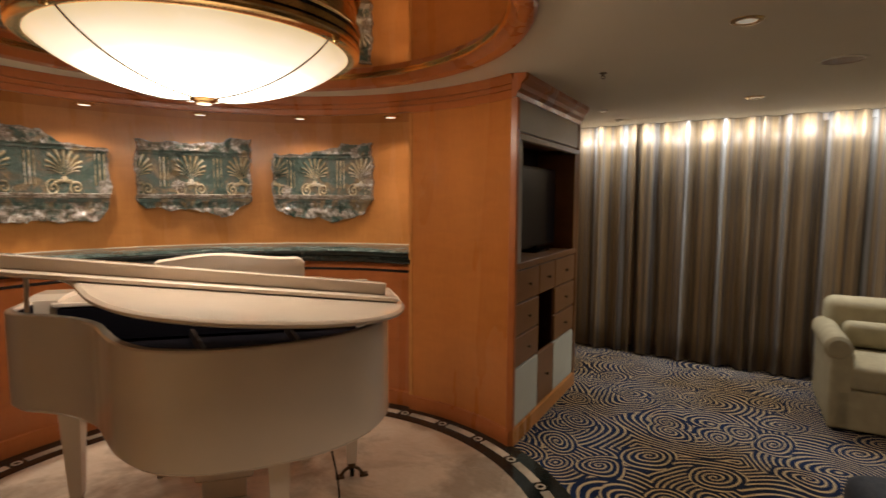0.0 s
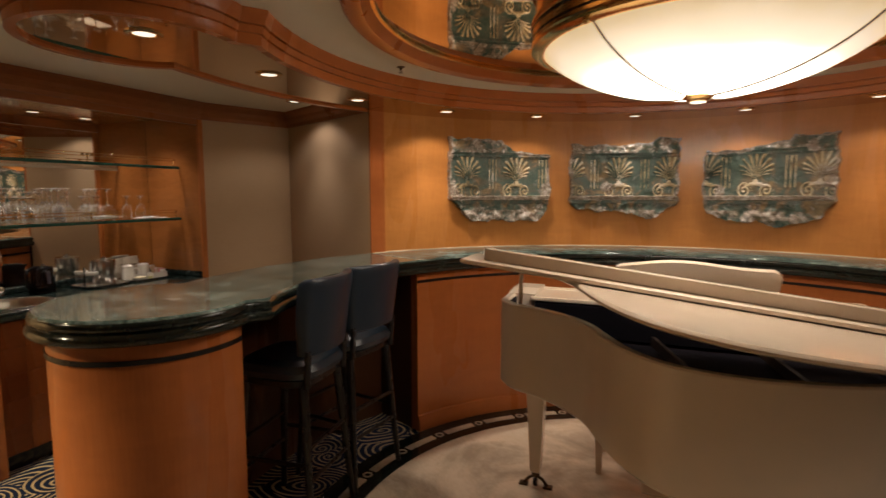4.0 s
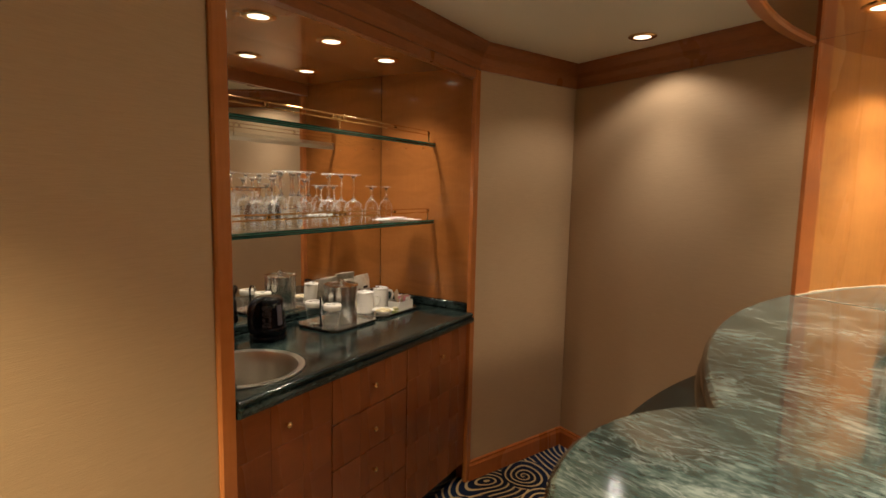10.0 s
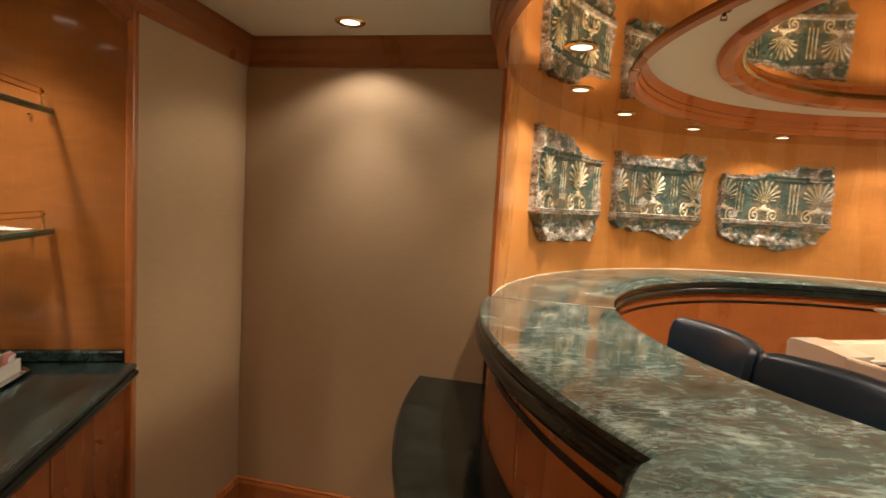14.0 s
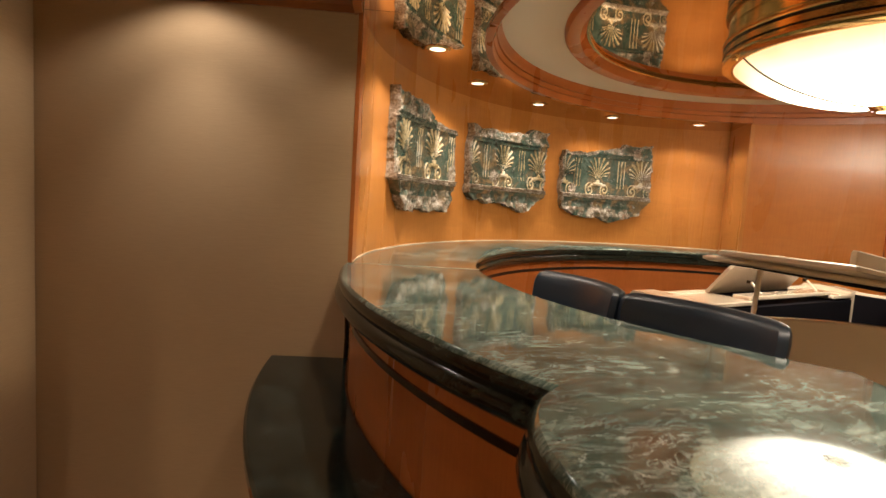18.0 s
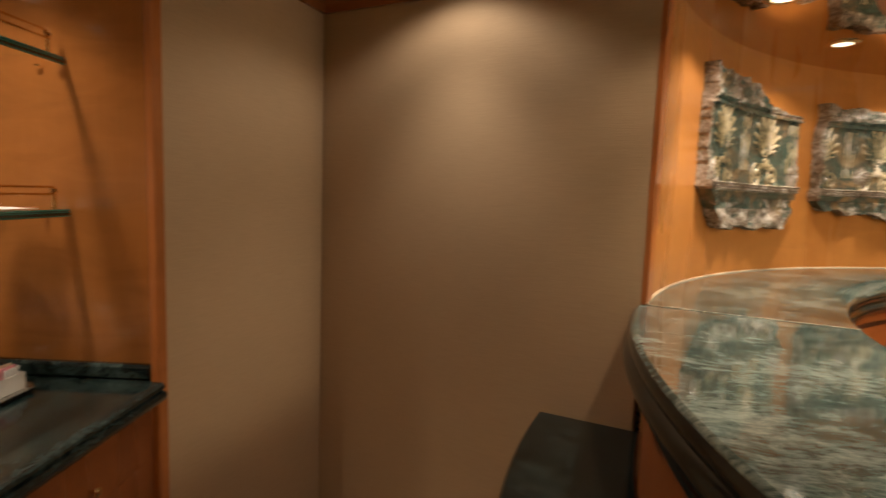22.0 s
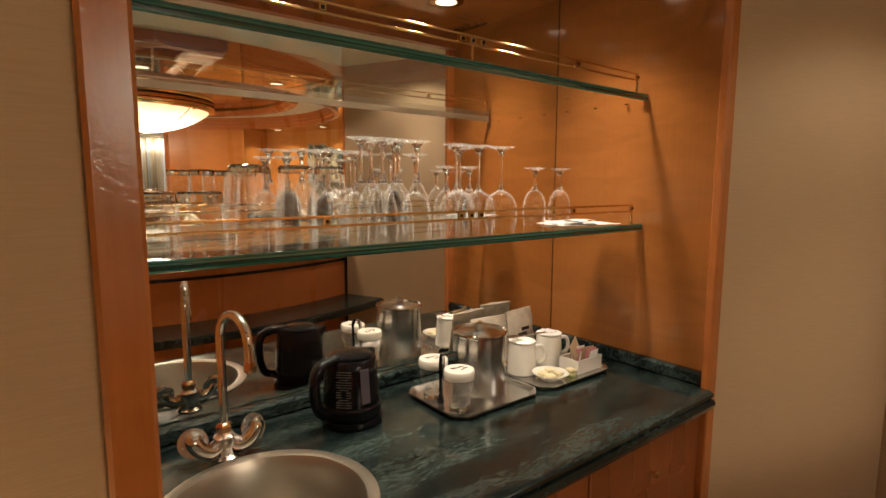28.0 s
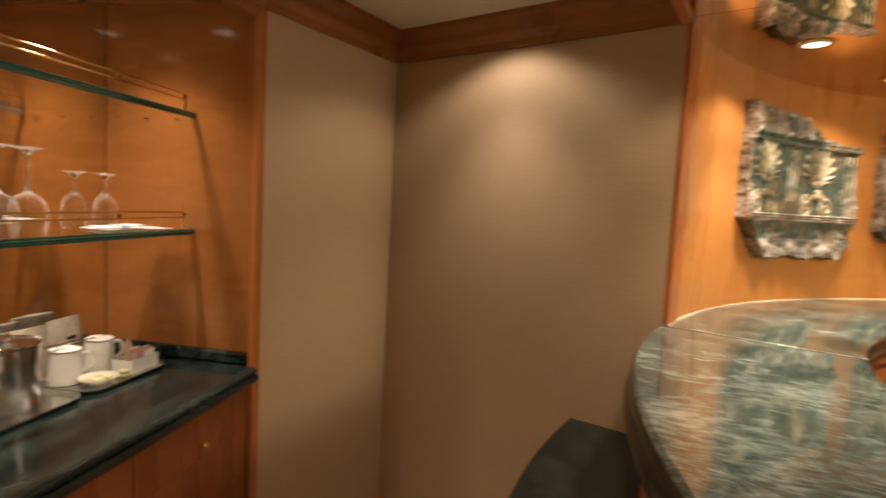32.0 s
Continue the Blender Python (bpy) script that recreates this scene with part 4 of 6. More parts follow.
# base cabinets: two doors and a stack of drawers in squared veneer
def base_unit(x0, x1, fronts, label, name, top=0.8115):
    unit = thing("base_cabinet", NOOK_M @ Matrix.Translation((x0, 0, 0)), label, "cabinet", "base cabinets under the worktop")
    w = x1 - x0
    part("body", box(0.001, w - 0.001, 0.03, NOOK_D - 0.01, 0.09, top), CROWN, unit)
    part("toe_kick", box(0.001, w - 0.001, 0.06, 0.08, 0.0, 0.09), BLACK_LINE, unit, "dark recessed toe kick")
    for z0, z1, kx, kz in fronts:
        front = part(name, box(0.0015, w - 0.0015, 0.0125, 0.029, z0 + 0.002, z1 - 0.002), CROWN, unit, "front of squared cherry veneer")
        nx, nz = 3, max(1, round((z1 - z0) / 0.145))
        dx, dz = (w - 0.006) / nx, (z1 - z0 - 0.004) / nz
        for i in range(nx):
            for j in range(nz):
                part("veneer_square", box(0, dx - 0.0006, 0, 0.004, 0, dz - 0.0006, 0.0006), (BASE_A, BASE_B)[(i + j + round(z0 * 7)) % 2], front, m=Matrix.Translation((0.003 + i * dx, 0.0085, z0 + 0.002 + j * dz)))
        part("knob", lathe([(0, 0.0), (0.004, 0.0), (0.004, 0.010), (0.009, 0.013), (0.010, 0.018), (0.006, 0.022), (0, 0.023)], 14), BRASS, front, "small brass knob", True, Matrix.Translation((kx - x0, 0.0085, kz)) @ pose(0, 0, 0, 90, 0, 0))


base_unit(0.004, 0.515, ((0.10, 0.806, 0.264, 0.705),), "cherry base cabinet with one squared veneer door", "door")
base_unit(0.515, 0.945, ((0.10, 0.31, 0.73, 0.225), (0.31, 0.475, 0.73, 0.393), (0.475, 0.64, 0.73, 0.552), (0.64, 0.806, 0.73, 0.722)), "cherry base cabinet with a stack of four drawers", "drawer")
base_unit(0.945, NOOK_W - 0.004, ((0.10, 0.806, 1.143, 0.725),), "cherry base cabinet with one squared veneer door below the sink", "door", 0.70)

# glass shelves with brass gallery rails
def flat_sheet(x0, x1, y0, y1, z):
    bm = bmesh.new()
    bm.faces.new([bm.verts.new(p) for p in ((x0, y0, z), (x1, y0, z), (x1, y1, z), (x0, y1, z))])
    return bm


for z in (1.274, 1.644):
    sh = thing("glass_shelf", NOOK_M @ Matrix.Translation((0, 0, z)), "thick green-edged glass shelf with a low brass gallery rail", "shelf", "glass shelves in the niche")
    for x0, x1 in ((0.004, 0.6485), (0.6495, NOOK_W - 0.004)):
        glass = part("pane", flat_sheet(x0, x1, 0.2258, NOOK_D - 0.002, 0.0165), SHELF_GLASS, sh, "thick glass pane")
        glass.visible_shadow = False
        edge = [(0.2262, -0.002), (0.2235, -0.002), (0.2220, 0.0), (0.2216, 0.0065), (0.2224, 0.0075), (0.2216, 0.0085), (0.2220, 0.0150), (0.2235, 0.0172), (0.2262, 0.0172)]
        part("polished_edge", loft([[(x, y, q) for y, q in edge] for x in (x0, x1)]), GLASS_EDGE, sh, "polished green glass edge")
        # added strip; its colour paints the pale mirror image of the edge
        part("inner_edge", box(x0, x1, 0.2264, 0.2272, -0.002, 0.0168), EDGE_BACKING, sh, "pale strip added for the mirror image of the glass edge")
    for q in (0.054, 0.0715):
        part("rail", box(0.03, NOOK_W - 0.006, 0.2390, 0.2430, q - 0.0024, q + 0.0024, 0.0006), BRASS, sh, "thin flat brass rail")
    for x in (0.032, 0.655, 1.310):
        part("rail_post", lathe([(0, 0.0166), (0.007, 0.0166), (0.007, 0.0195), (0.0035, 0.021), (0.0035, 0.054), (0.0, 0.054)], 12), BRASS, sh, "brass post", True, Matrix.Translation((x, 0.241, 0)))
    for x in (0.032, 0.300, 0.626, 0.655, 0.684, 1.001, 1.300, 1.320):
        block = part("rail_block", box(x - 0.0075, x + 0.0075, 0.2382, 0.2438, 0.0564, 0.0691, 0.0008), BRASS, sh, "square brass rosette")
        # flat black square paints the shade of the rosette hole
        part("rosette_dot", box(x - 0.0035, x + 0.0035, 0.2374, 0.2381, 0.0592, 0.0662), BLACK_LINE, block, "black square painting the shade of the rosette hole")
    for x in (0.004, NOOK_W - 0.022):
        for y in (0.28, 0.39, 0.50):
            part("clip", box(x, x + 0.011, y, y + 0.012, -0.0075, -0.0025, 0.002), BRASS, sh, "brass shelf support")

# ---- chandelier ----
lamp = thing("chandelier", Vector((CX, CY, 0)), "large glowing alabaster bowl chandelier with brass band and finial", "chandelier")
R_B, Z_B0, Z_B1 = 0.560, 1.805, 1.985
bowl_prof = []
for i in range(25):
    f = i / 24
    a = f * radians(62)
    r = R_B * math.sin(a) / math.sin(radians(62))
    z = Z_B0 + (Z_B1 - Z_B0) * (1 - math.cos(a)) / (1 - math.cos(radians(62)))
    bowl_prof.append((r, z))
part("bowl", lathe(bowl_prof + [(R_B - 0.012, Z_B1)] + [(max(0, r - 0.012), z + 0.010) for r, z in bowl_prof[::-1][1:]], 64), BOWL, lamp, "glowing alabaster glass bowl", True).visible_shadow = False
bulb = bpy.data.lights.new("chandelier_bulb", "POINT")
bulb.energy, bulb.color, bulb.shadow_soft_size = P_BULB, (1.0, 0.82, 0.58), 0.16
new("chandelier_bulb", bulb).location = (CX, CY, 1.96)
part("band", lathe([(0.550, 1.975), (0.573, 1.972), (0.596, 1.982), (0.592, 1.995), (0.597, 2.000), (0.597, 2.045), (0.590, 2.050), (0.598, 2.058), (0.602, 2.070), (0.598, 2.082), (0.585, 2.088), (0.585, 2.134), (0.560, 2.134), (0.560, 1.985)], 72, True), BRASS, lamp, "polished brass band", True)
part("band_line", lathe([(0.588, 2.044), (0.5985, 2.044), (0.5985, 2.056), (0.588, 2.056)], 72, True), BLACK_LINE, lamp, "dark groove in the brass band", True)
part("band_line", lathe([(0.5955, 2.012), (0.5985, 2.012), (0.5985, 2.020), (0.5955, 2.020)], 72, True), BLACK_LINE, lamp, "dark line in the brass band", True)
for k in range(4):
    a = radians(90 * k - 6.8)
    pts = [((r + 0.004) * math.cos(a), (r + 0.004) * math.sin(a), z - 0.003) for r, z in bowl_prof[1:]]
    part("strap", tube(pts, 0.0032, 6), BRONZE, lamp, "thin dark bronze strap", True)
    part("clasp", lathe([(0, -0.012), (0.010, -0.010), (0.013, 0.0), (0.010, 0.010), (0, 0.012)], 12), BRASS, lamp, "brass clasp", True, Matrix.Translation((0.590 * math.cos(a), 0.590 * math.sin(a), 1.972)))
part("finial", lathe([(0, 1.787), (0.030, 1.787), (0.036, 1.792), (0.050, 1.798), (0.054, 1.805), (0.050, 1.812), (0.030, 1.816), (0, 1.816)], 32), BRASS, lamp, "brass finial", True)
part("finial_lens", lathe([(0, 1.784), (0.026, 1.784), (0.026, 1.788), (0, 1.788)], 24), GLOW, lamp, "glowing lens in the finial", True)

# ---- grand piano: local x along the keyboard (treble to bass), y towards the tail ----
PK = Vector((0.879, 0.477, 0))
PT = Vector((0.477, -0.879, 0))
PIANO_M = Matrix(((PK.x, PT.x, 0, -0.346), (PK.y, PT.y, 0, 2.038), (0, 0, 1, 0), (0, 0, 0, 1)))


def piano_outline(front=-0.285, grow=0.0):
    pts = [(-0.745, front), (-0.745, 0.04)]
    curve = smooth_line([(-0.745, 0.04, 0), (-0.735, 0.13, 0), (-0.66, 0.215, 0), (-0.55, 0.27, 0), (-0.44, 0.345, 0), (-0.34, 0.455, 0), (-0.27, 0.59, 0), (-0.19, 0.735, 0), (-0.07, 0.855, 0), (0.10, 0.905, 0), (0.28, 0.895, 0), (0.46, 0.845, 0), (0.62, 0.735, 0), (0.715, 0.57, 0), (0.745, 0.36, 0)], 5)
    pts += [(p.x, p.y) for p in curve[1:]]
    pts += [(0.745, front)]
    pts = [(x * 0.94 if x > 0 else x, y) for x, y in pts]
    return ccw(inset(ccw(pts), -grow) if grow else pts)


piano = thing("grand_piano", PIANO_M, "ivory white lacquered baby grand piano with lid slightly raised", "piano")
po = piano_outline()
rim = loft([at_z(o, z) for o, z in ((inset(po, 0.006), 0.62), (po, 0.627), (po, 0.985), (inset(po, 0.005), 0.991), (inset(po, 0.028), 0.991), (inset(po, 0.032), 0.985), (inset(po, 0.032), 0.80))], True, False)
part("case", rim, PIANO, piano, "ivory lacquered case", True)
# near-black liner puts the shade below the lid into the case wall
part("case_lining", loft([at_z(o, z) for o, z in ((inset(po, 0.0335), 0.802), (inset(po, 0.0335), 0.978), (inset(po, 0.0365), 0.978), (inset(po, 0.0365), 0.802))], True, False), PIANO_DARK, piano, "dark liner added for the shade inside the case")
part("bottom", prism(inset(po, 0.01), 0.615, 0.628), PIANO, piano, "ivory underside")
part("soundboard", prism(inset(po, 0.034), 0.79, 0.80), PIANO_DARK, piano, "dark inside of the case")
box_o = ccw([(p.x, p.y) for p in smooth_line([(-0.20, 0.22, 0), (-0.19, 0.44, 0), (-0.13, 0.60, 0), (0.0, 0.70, 0), (0.14, 0.735, 0), (0.32, 0.72, 0), (0.48, 0.66, 0), (0.57, 0.54, 0), (0.60, 0.38, 0)], 4)] + [(0.60, -0.04), (-0.20, -0.04)])
part("under_box", slab([(x, y - 0.07) for x, y in box_o], [(0.01, 0.505), (0, 0.515), (0, 0.614)]), PIANO, piano, "ivory box below the case", True)
part("plate", prism(inset(piano_outline(-0.05), 0.07), 0.801, 0.812), PIANO_DARK, piano, "black iron plate")
for x0, y0, x1, y1 in ((-0.62, 0.02, 0.30, 0.62), (-0.45, 0.0, -0.30, 0.40), (-0.10, 0.0, 0.12, 0.75), (0.30, 0.0, 0.42, 0.70)):
    part("plate_strut", loft([[(x + dx, y, z) for dx, z in ((-0.012, 0.813), (0.012, 0.813), (0.009, 0.850), (-0.009, 0.850))] for x, y in ((x0, y0), (x1, y1))]), STRUT, piano, "dark brown frame strut")
part("keybed", box(-0.71, 0.68, -0.28, -0.12, 0.60, 0.66, 0.006), PIANO, piano)
part("fallboard", moved(box(-0.63, 0.61, -0.01, 0.01, 0.0, 0.20, 0.004), Matrix.Translation((0, -0.20, 0.72))), PIANO, piano)
for sx in (-1, 1):
    part("key_block", loft([[(sx * x, y, z) for y, z in ((-0.285, 0.66), (-0.045, 0.66), (-0.045, 0.992), (-0.150, 1.004), (-0.270, 1.004), (-0.285, 0.990))] for x in (0.620, 0.7465 if sx < 0 else 0.7020)]), PIANO, piano, "raised ivory cheek beside the keys")
part("desk_slide", box(-0.64, -0.25, -0.27, -0.035, 0.962, 0.982, 0.004), PIANO, piano, "ivory side board of the music desk")
part("desk_slide", box(0.42, 0.62, -0.27, -0.035, 0.962, 0.982, 0.004), PIANO, piano, "ivory side board of the music desk")
# added black block fills in the shade behind the keys
part("action_cover", box(-0.62, 0.60, -0.185, -0.030, 0.815, 0.955), PIANO_DARK, piano, "black block added for the shade behind the keys")
part("music_shelf", box(-0.27, 0.44, -0.130, -0.055, 0.978, 0.998, 0.004), PIANO, piano, "narrow ivory music shelf")
for x in (-0.14, 0.34):
    part("desk_support", tube([(x, -0.075, 0.998), (x, -0.125, 1.045)], 0.006, 8), PIANO, piano, "small hinged desk support", True)
    part("desk_hinge", box(x - 0.012, x + 0.012, -0.142, -0.126, 1.040, 1.054, 0.002), BRONZE, piano, "dark hinge")


def desk():
    n = 40
    lo, hi = [], []
    for i in range(n + 1):
        x = -0.335 + 0.67 * i / n
        top = 0.205 + 0.012 * math.cos(x * 11.0 + 0.8) + 0.016 * math.cos(x * 5.0)
        if abs(x) > 0.31:
            top -= (abs(x) - 0.31) * 1.4
        hi.append((x, top))
        lo.append((x, 0.0))
    o = lo + hi[::-1]
    bm = bmesh.new()
    a = [bm.verts.new((x, -0.008, z)) for x, z in o]
    b = [bm.verts.new((x, 0.008, z)) for x, z in o]
    for i in range(len(o)):
        j = (i + 1) % len(o)
        bm.faces.new((a[i], a[j], b[j], b[i]))
    for i in range(n):
        q = len(o) - 1 - i
        bm.faces.new((a[i], a[i + 1], a[q - 1], a[q]))
        bm.faces.new((b[i], b[i + 1], b[q - 1], b[q]))
    return bm


part("music_desk", desk(), PIANO, piano, "scalloped music desk leaning back", m=Matrix.Translation((0.05, -0.245, 0.984)) @ pose(0, 0, 0, -38, 0, 0))


def tilt(bm):
    """Raises the lid about the spine at x = 0.745."""
    a = radians(LID_ANGLE)
    return moved(bm, Matrix.Translation((0.745, 0, 1.000)) @ Matrix.Rotation(a, 4, "Y") @ Matrix.Translation((-0.745, 0, 0)))


lid_o = piano_outline(0.190, 0.060)
part("lid", tilt(slab(lid_o, [(0.012, 0.0), (0.0, 0.006), (0.0, 0.014), (0.006, 0.019), (0.012, 0.022)])), PIANO, piano, "main lid, slightly raised", True)
# dark sheet paints shade onto the underside of the lid
part("lid_lining", tilt(slab(lid_o, [(0.045, -0.004), (0.040, -0.0005)])), PIANO_DARK, piano, "dark sheet added for the shade under the lid")
flap_o = [(-0.800, 0.115), (0.715, 0.115), (0.715, 0.53), (-0.800, 0.53)]
part("lid_flap", tilt(slab(flap_o, [(0.008, 0.0235), (0, 0.028), (0, 0.040), (0.008, 0.045)])), PIANO, piano, "front flap folded back onto the lid", True)
part("lid_flap_edge", tilt(box(-0.72, 0.67, 0.475, 0.495, 0.045, 0.092, 0.004)), PIANO, piano, "raised strip on the folded flap")
part("lid_prop", tube([(-0.640, 0.175, 0.97), (-0.632, 0.180, 1.162)], 0.009, 8), PIANO, piano, "short lid prop", True)


def leg(x, y, top=0.62):
    lg = part("leg", loft([[(x + sx * w, y + sy * w, z) for sx, sy in ((-1, -1), (1, -1), (1, 1), (-1, 1))] for w, z in ((0.021, 0.085), (0.025, 0.10), (0.044, 0.54), (0.050, 0.56), (0.050, top))]), PIANO, piano, "square tapered leg")
    part("ferrule", lathe([(0, 0.06), (0.020, 0.06), (0.022, 0.085), (0.014, 0.092), (0, 0.092)], 14), BRONZE, lg, "dark metal ferrule", True, Matrix.Translation((x, y, 0)))
    for s in (-1, 1):
        part("caster_fork", tube([(x, y, 0.065), (x + s * 0.035, y, 0.045), (x + s * 0.06, y, 0.012)], 0.008, 6), BRONZE, lg, "caster fork", True)
        part("caster_foot", box(x + s * 0.06 - 0.022, x + s * 0.06 + 0.022, y - 0.018, y + 0.018, 0.006, 0.018, 0.003), BRONZE, lg, "caster foot")
    part("caster_wheel", moved(lathe([(0, -0.01), (0.024, -0.01), (0.027, 0.0), (0.024, 0.01), (0, 0.01)], 16), Matrix.Translation((x, y, 0.034)) @ pose(0, 0, 0, 0, 90, 0)), BLACK_PLASTIC, lg, "caster wheel", True)


leg(-0.62, -0.125)
leg(0.60, -0.125)
leg(0.27, 0.475, 0.505)
lyre = part("pedal_lyre", box(-0.13, 0.13, -0.145, -0.065, 0.10, 0.17, 0.01), PIANO, piano, "pedal box")
for i in range(3):
    part("pedal_rod", box(-0.087 + i * 0.08, -0.072 + i * 0.08, -0.115, -0.095, 0.17, 0.505), PIANO_DARK, lyre, "pedal rod")
    part("pedal", box(-0.096 + i * 0.08, -0.064 + i * 0.08, -0.225, -0.145, 0.055, 0.07, 0.005), BRASS, lyre, "brass pedal")
part("lyre_post", box(-0.10, 0.10, -0.115, -0.075, 0.0065, 0.10, 0.004), PIANO, lyre)

# ---- bar stools ----
def stool(m, label):
    st = thing("bar_stool", m, label, "bar stool", "bar stools")
    # local: y towards the bar, back at -y
    part("seat", loft([at_z(o, z) for o, z in ((inset(SEAT, 0.02), 0.685), (SEAT, 0.70), (inset(SEAT, -0.006), 0.725), (inset(SEAT, 0.01), 0.752), (inset(SEAT, 0.05), 0.765))]), LEATHER, st, "padded black leather seat", True)
    part("seat_frame", prism(inset(SEAT, 0.025), 0.655, 0.685, 0.004), STOOL_WOOD, st)
    n = 24
    rows = []
    for f, half, z, lean in ((0, 0.158, 0.79, 0.0), (0.1, 0.176, 0.80, 0.0), (0.5, 0.196, 0.945, 0.02), (0.85, 0.205, 1.078, 0.042), (0.93, 0.202, 1.102, 0.046), (0.97, 0.194, 1.114, 0.048), (1.0, 0.178, 1.119, 0.05)):
        front, back = [], []
        thick = (0.006 if f in (0, 1.0) else 0.018 if f == 0.97 else 0.025 if f == 0.93 else 0.028)
        for i in range(n + 1):
            x = -half + 2 * half * i / n
            bow = -0.19 - lean + 0.062 * (x / 0.20) ** 2
            side = min(1.0, (half - abs(x)) / 0.02)
            thick_here = thick * (0.25 + 0.75 * math.sqrt(max(0.0, 1 - (1 - side) ** 2)))
            front.append((x, bow + thick_here, z))
            back.append((x, bow - thick_here, z))
        rows.append(front + back[::-1])
    part("backrest", loft(rows), LEATHER, st, "curved padded black leather back", True)
    for sx in (-1, 1):
        part("back_post", tube([(sx * 0.155, -0.165, 0.66), (sx * 0.160, -0.175, 0.82)], 0.014, 8), STOOL_WOOD, st, "", True)
        for sy in (-1, 1):
            part("leg", tube([(sx * 0.145, sy * 0.14, 0.66), (sx * 0.185, sy * 0.19, 0.0)], [0.021, 0.014], 8), STOOL_WOOD, st, "", True)
    for z, k in ((0.26, 0.172), (0.40, 0.164)):
        part("stretcher", tube([(-k, k - 0.005 + 0.002, z), (k, k - 0.003, z)], 0.010, 8), STOOL_WOOD, st, "", True)
        part("stretcher", tube([(-k, -k, z), (k, -k, z)], 0.010, 8), STOOL_WOOD, st, "", True)
    for sx in (-1, 1):
        part("stretcher", tube([(sx * 0.170, -0.17, 0.33), (sx * 0.170, 0.17, 0.33)], 0.010, 8), STOOL_WOOD, st, "", True)
    return st


SEAT = ccw([(0.195 * math.copysign(abs(math.cos(a)) ** 0.6, math.cos(a)), 0.19 * math.copysign(abs(math.sin(a)) ** 0.6, math.sin(a))) for a in [2 * math.pi * i / 40 for i in range(40)]])
for a, r, turn in STOOLS:
    p = pc(r, a)
    stool(Matrix.Translation(p) @ pose(0, 0, 0, 0, 0, a - 90 + turn), "black leather bar stool with curved back, pushed under the bar")

# ---- media cabinet: local x along the front, y into it ----
CAB_M = Matrix(((CAB_DIR.x, -CAB_OUT.x, 0, CAB[0]), (CAB_DIR.y, -CAB_OUT.y, 0, CAB[1]), (0, 0, 1, 0), (0, 0, 0, 1)))
cabinet = thing("media_cabinet", CAB_M, "built-in media cabinet with television niche, brown and sage fronts", "cabinet")
CAB_IN = [(0.05, 0.012), (0.36, 0.30), (1.20, 0.30), (1.20, 0.012)]
part("carcass", join(prism([(0.03, 0.012), (0.045, 0.012), (0.37, 0.31), (1.23, 0.31), (1.23, 0.34), (0.33, 0.34)], 0.0, 1.975), join(box(1.20, 1.23, 0.0, 0.31, 0.0, 1.975), join(prism(CAB_IN, 0.0, 0.10), join(prism(CAB_IN, 1.022, 1.036), prism(CAB_IN, 1.785, 1.80))))), CAB_WOOD, cabinet)
part("side_trim", box(-0.004, 0.030, -0.012, 0.03, 0.0, 1.975, 0.004), WOOD_LOW, cabinet, "cherry corner post")
part("side_trim", box(1.195, 1.235, -0.014, 0.03, 0.0, 1.975, 0.004), CAB_WOOD, cabinet, "brown end post")
part("plinth", box(0.0, 1.23, -0.018, 0.03, 0.0, 0.10, 0.006), WOOD, cabinet, "pale wood plinth")
part("top_panel", box(0.03, 1.195, -0.002, 0.03, 1.80, 1.975, 0.003), CAB_GREY, cabinet, "grey-beige top panel")
part("niche_frame", join(box(0.03, 1.195, -0.016, 0.02, 1.752, 1.785, 0.004), box(0.03, 0.082, -0.012, 0.02, 1.062, 1.752, 0.004)), CAB_GREY, cabinet, "pale frame of the television niche")
part("niche_ledge", box(0.03, 1.195, -0.012, 0.02, 1.022, 1.062, 0.004), CAB_WOOD, cabinet, "brown ledge below the niche")
part("niche_side", box(1.12, 1.195, -0.010, 0.30, 1.062, 1.752, 0.003), CAB_WOOD, cabinet)
part("niche_bottom", prism([(0.083, 0.021), (0.34, 0.27), (1.12, 0.27), (1.12, 0.021)], 1.037, 1.060), CAB_WOOD, cabinet)
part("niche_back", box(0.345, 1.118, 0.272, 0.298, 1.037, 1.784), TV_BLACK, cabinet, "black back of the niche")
tv = thing("television", CAB_M @ Matrix.Translation((0.36, 0.10, 1.0605)), "flat black television, switched off, in the cabinet niche", "television")
part("screen", box(0.0, 0.66, 0.0, 0.02, 0.06, 0.56, 0.004), TV_BLACK, tv, "dark glossy screen")
part("bezel", box(-0.015, 0.675, 0.006, 0.05, 0.045, 0.575, 0.006), BLACK_PLASTIC, tv)
part("stand", box(0.30, 0.56, 0.0, 0.12, 0.0, 0.015, 0.004), BLACK_PLASTIC, tv)
part("stand_neck", box(0.40, 0.46, 0.04, 0.07, 0.015, 0.06), BLACK_PLASTIC, tv)
cols = ((0.035, 0.42), (0.425, 0.73), (0.735, 1.19))
